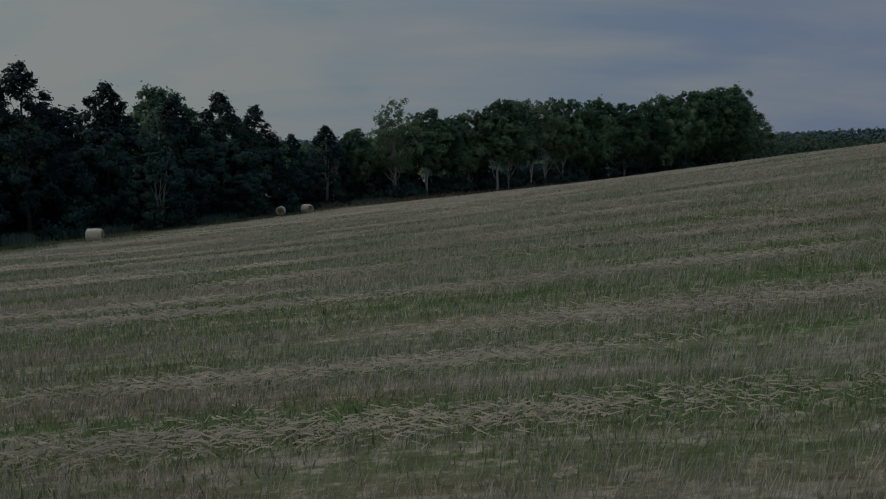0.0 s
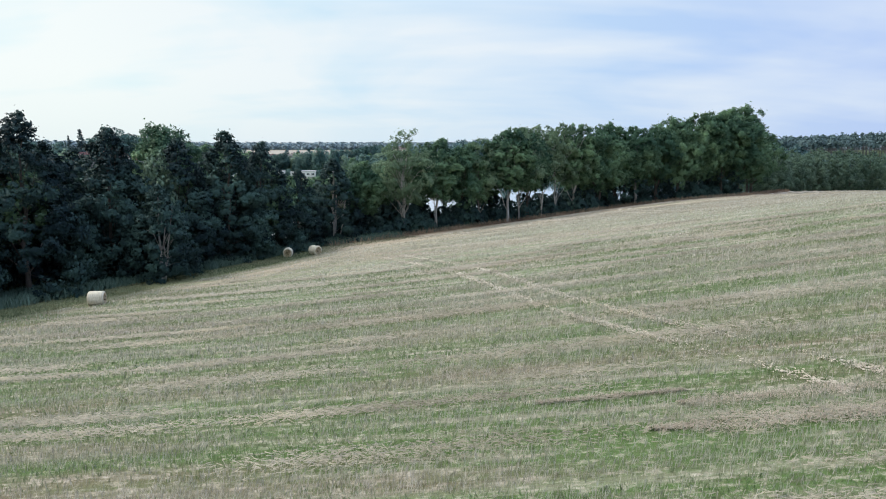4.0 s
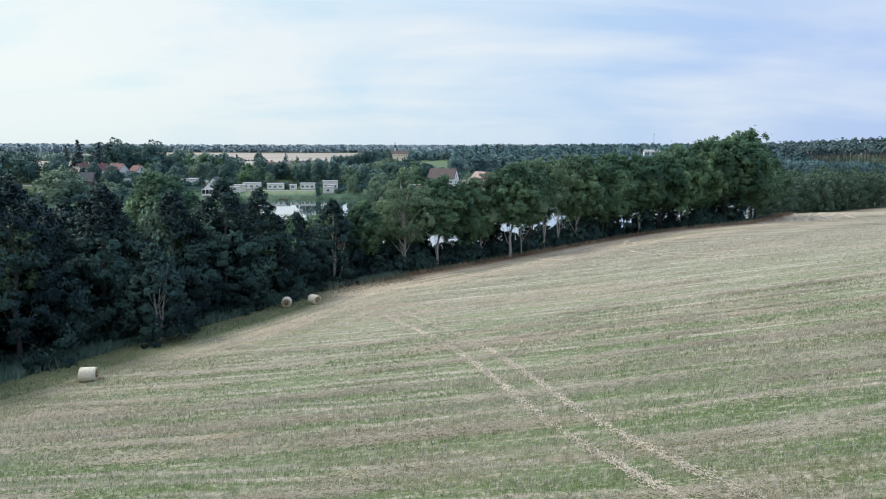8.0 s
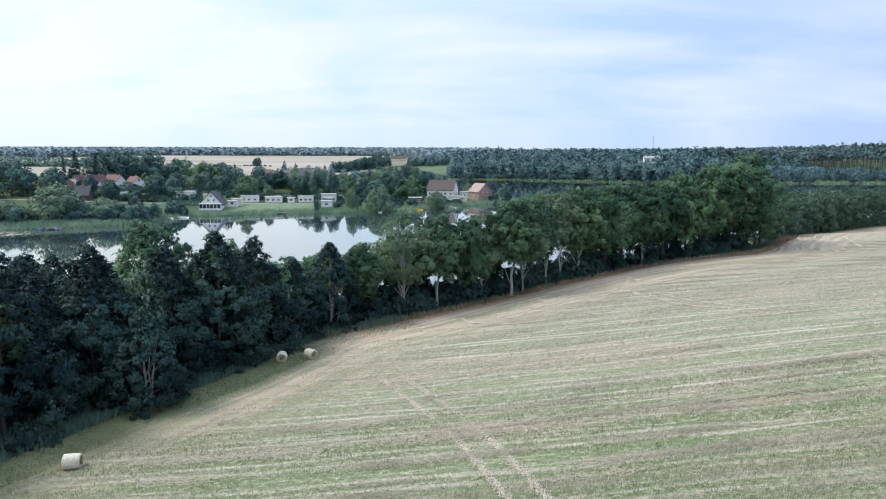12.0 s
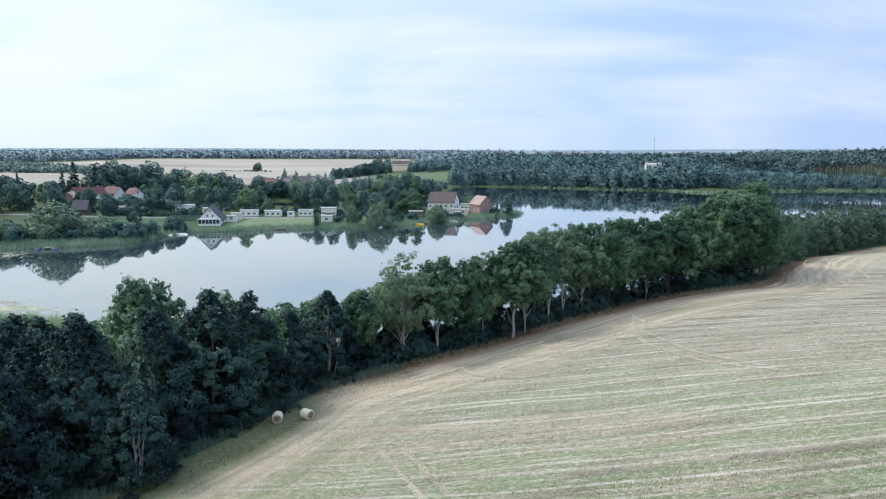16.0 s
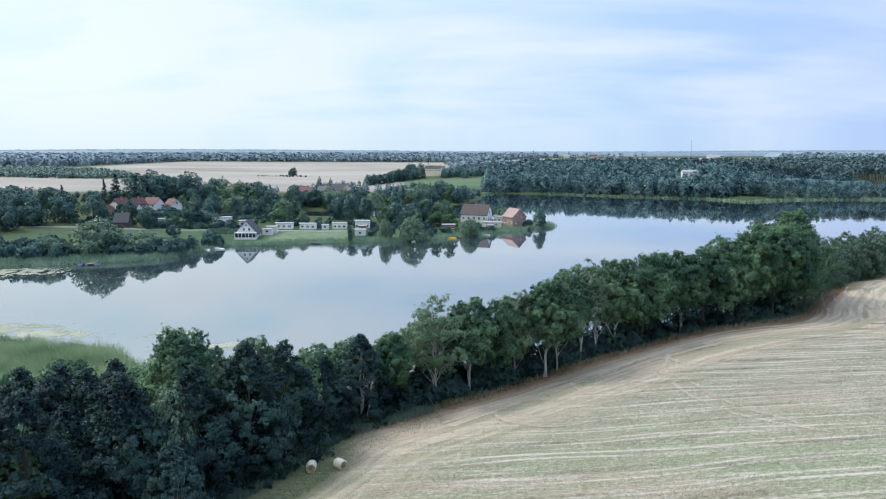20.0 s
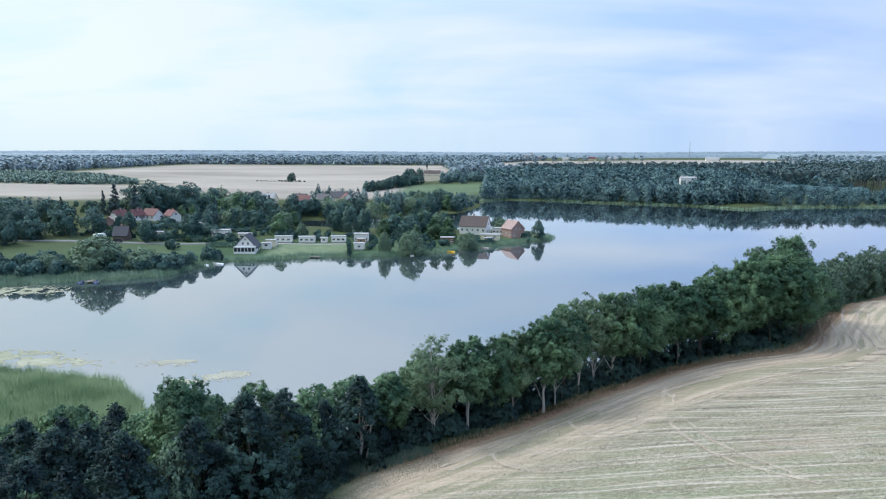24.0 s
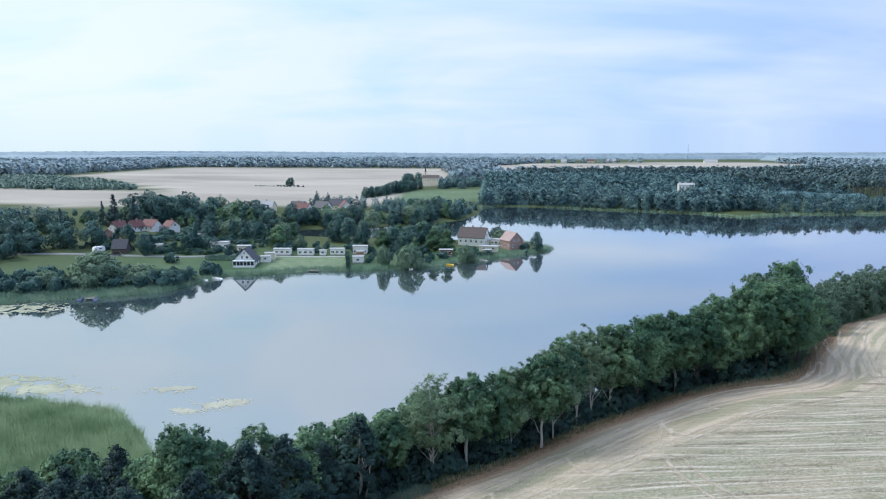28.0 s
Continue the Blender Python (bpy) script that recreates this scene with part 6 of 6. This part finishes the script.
v, f, nor = swath_straw(300000, rng_s)
tagged(new("straw_swaths", raw_mesh("straw_swaths", v, f, STRAW_LOOSE, normals=nor)), "loose pale straw left in thin swaths", "straw", kind="stuff")
v, f, nor = swath_straw(240000, rng_s, 22, 62, 130.0)
tagged(new("straw_swaths", raw_mesh("straw_swaths", v, f, STRAW_LOOSE, normals=nor)), "pale lines of straw along the far rows", "straw", kind="stuff")


STRAW_PALE = leaf_material("pale_flat_straw", (0.34, 0.285, 0.215), (0.58, 0.49, 0.385), 0.1)


def straw_heap(x0, x1, y_mid, half, n_, rng, label):
    """A ragged patch of flattened pale straw lying along the rows."""
    x = rng.uniform(x0, x1, n_)
    edge = np.sin((x - x0) / (x1 - x0) * math.pi) ** 0.5
    y = y_mid - 0.079 * x + rng.normal(size=n_) * half * edge * (0.75 + 0.5 * np.sin(x * 1.7) * np.sin(x * 0.6 + 1))
    a, l_ = 0.2 + rng.normal(size=n_) * 0.7, rng.uniform(0.12, 0.34, n_)
    q = np.column_stack([x, y, heights(x, y) + 0.05 + rng.uniform(0, 0.025, n_)])
    dv = np.column_stack([np.cos(a) * l_, np.sin(a) * l_, rng.normal(size=n_) * 0.03])
    sv = np.column_stack([-np.sin(a), np.cos(a), np.zeros(n_)]) * rng.uniform(0.005, 0.012, (n_, 1))
    nor = unit(np.array((0.0, -0.2, 1.0)) + 0.3 * rng.normal(size=(n_, 3)))
    v = np.stack([q - dv / 2 + sv, q - dv / 2 - sv, q + dv / 2], 1).reshape(-1, 3)
    return tagged(new("straw_heap", raw_mesh("straw_heap", v, np.arange(3 * n_).reshape(-1, 3), STRAW_PALE, normals=np.repeat(nor, 3, axis=0))), label, "straw", kind="stuff")


straw_heap(4.2, 15.0, 21.9, 0.45, 7000, rng_s, "broad pale heap of flattened straw on the near field")
straw_heap(1.5, 6.0, 24.6, 0.2, 1600, rng_s, "thin pale line of flattened straw")
straw_heap(5.5, 14.5, 23.6, 0.35, 3500, rng_s, "ragged pale straw beside a larger heap")

edge_left = FIELD_EDGE[3:9]
v, f, nor = blades(band(edge_left, -0.6, 6.5), 44000, 0.95, 0.13, rng_s, None, 0.3)
tagged(new("nettles", raw_mesh("nettles", v, f, NETTLE, normals=nor)), "dense dark green nettles below the alders", "undergrowth", kind="stuff")
RIM_GRASS = leaf_material("rim_grass", (0.050, 0.075, 0.032), (0.200, 0.190, 0.105), 0.2, 0.45, 0.8)
v, f, nor = blades(band(FIELD_EDGE[2:9], -0.5, -5.5), 46000, 0.28, 0.06, rng_s, None, 0.5)
tagged(new("rim_grass", raw_mesh("rim_grass", v, f, RIM_GRASS, normals=nor)), "short rough grass between the stubble and the nettles", "grass", kind="stuff")
v, f, nor = blades(band(FIELD_EDGE[7:18], -1.5, 1.5), 44000, 0.8, 0.07, rng_s, None, 0.35)
tagged(new("dry_grass", raw_mesh("dry_grass", v, f, DRYGRASS, normals=nor)), "tall dry brown grass along the field's rim", "grass", kind="stuff")
v, f, nor = blades(band(FIELD_EDGE[8:19], 1.0, 5.0), 22000, 0.8, 0.16, rng_s, None, 0.35)
tagged(new("nettles", raw_mesh("nettles", v, f, NETTLE, normals=nor)), "weeds under the trees along the field's rim", "undergrowth", kind="stuff")


# ---- tyre tracks pressed into the stubble ----
def smooth_line(pts, step):
    """A smooth curve through points (Catmull-Rom), sampled every step metres."""
    p = np.array([pts[0], *pts, pts[-1]], float)
    out = []
    for i in range(1, len(p) - 2):
        a, b, c, e = p[i - 1:i + 3]
        k = max(2, int(np.linalg.norm(c - b) / step))
        for j in range(k):
            t = j / k
            out.append(0.5 * (2 * b + (c - a) * t + (2 * a - 5 * b + 4 * c - e) * t * t + (3 * b - a - 3 * c + e) * t ** 3))
    return np.array(out + [p[-1]])


TRACK_STRAW = leaf_material("flattened_straw", (0.41, 0.345, 0.265), (0.65, 0.56, 0.45), 0.1)


def tyre_track(pts, gauge, label):
    """Wheel marks of flattened straw, ragged and broken here and there."""
    rng = np.random.default_rng(int(abs(pts[0][0] * 13 + pts[0][1])))
    c = smooth_line(pts, 0.4)
    t = np.gradient(c, axis=0)
    t /= np.linalg.norm(t, axis=1)[:, None]
    nrm = np.stack([-t[:, 1], t[:, 0]], 1)
    keep = np.array([noise.noise(Vector((q[0] * 0.13, q[1] * 0.13, 7))) for q in c])
    n_ = (120 if gauge else 80) * len(c)
    i = rng.integers(0, len(c), n_)
    i = i[keep[i] + 0.3 * rng.normal(size=n_) > -0.1]
    k = len(i)
    off = np.where(rng.uniform(size=k) < 0.5, -gauge / 2, gauge / 2) + rng.normal(size=k) * 0.17
    p = c[i] + nrm[i] * off[:, None] + t[i] * rng.uniform(-0.3, 0.3, (k, 1))
    a = np.arctan2(t[i, 1], t[i, 0]) + rng.normal(size=k) * 0.6
    l_ = rng.uniform(0.10, 0.24, k)
    z = heights(p[:, 0], p[:, 1]) + 0.03 + rng.uniform(0, 0.05, k)
    q = np.column_stack([p, z])
    dv = np.column_stack([np.cos(a) * l_, np.sin(a) * l_, np.zeros(k)])
    sv = np.column_stack([-np.sin(a), np.cos(a), np.zeros(k)]) * rng.uniform(0.018, 0.042, (k, 1))
    v = np.stack([q - dv / 2 - sv, q - dv / 2 + sv, q + dv / 2], 1).reshape(-1, 3)
    return tagged(new("tyre_track", raw_mesh("tyre_track", v, np.arange(3 * k).reshape(-1, 3), TRACK_STRAW)), label, "track", kind="stuff")


MARK = "single pale wheel mark in the stubble near the rim"
for pts in ([(28.4, 121), (25.7, 111.3), (25.2, 103), (26.3, 96.3), (28.1, 91), (30.4, 87.6), (34, 83)], [(29, 118), (27.4, 111), (27.6, 104.5), (28.4, 97.6), (30.2, 92), (33, 86)],
            [(11.9, 109.5), (12.3, 107), (13.8, 104.1), (16.3, 102.2), (20.3, 103.5)], [(28.7, 122), (28.3, 118.5), (29.5, 116), (31.5, 114.1), (33.8, 114.8)],
            [(0.7, 99.4), (2.0, 95.7), (6.6, 92.5), (10.6, 92.5)]):
    tyre_track(pts, 0, MARK)
for pts in ([(80, 178), (75.7, 170.5), (69.8, 157.2), (63.4, 145.9), (58.1, 140.1), (51.2, 137.2)], [(82, 177), (78.2, 171.6), (72.6, 156.3), (67.9, 145.6), (61.5, 137.2), (55, 134)],
            [(88, 184), (84.3, 177.4), (77.3, 162.6), (71.6, 147.8), (68.3, 140.1)], [(92, 184), (86.7, 175), (79.9, 162.2), (75.8, 150.4), (71.3, 138.7)],
            [(97, 188), (90.1, 177.2), (82.6, 162.3), (75.9, 146.4), (71.6, 138.7), (64, 133)], [(104, 190), (96, 178), (88, 162), (82, 148)]):
    tyre_track(pts, 0, "pale turning mark at the field's corner")
tyre_track([(5, 104.5), (16.4, 113.8), (25.6, 121.8), (32.7, 127.2), (40.5, 133.2), (47.7, 136), (55.9, 138), (62.2, 143.3), (68.1, 154.1)], 1.9, "pair of wheel marks following the wood's edge")
tyre_track([(6, 97), (14.6, 103.2), (22.3, 108.1), (31.9, 115.2), (38.6, 119.5), (49.1, 125.1), (61.4, 129.2)], 1.8, "broad pale wheel marks fanning out from the rim")
tyre_track([(-5, 96), (2.2, 102), (10.1, 109.4), (18.5, 113.9), (29, 122), (38.4, 127)], 1.8, "wheel marks along the wood's edge")
tyre_track([(-6.5, 73.0), (-4.0, 66.6), (-1.1, 59.1), (1.7, 49.6), (4.3, 39.1), (6.2, 33.9), (7.9, 30.1), (11, 23)], 1.9, "pair of wheel marks running up the slope")
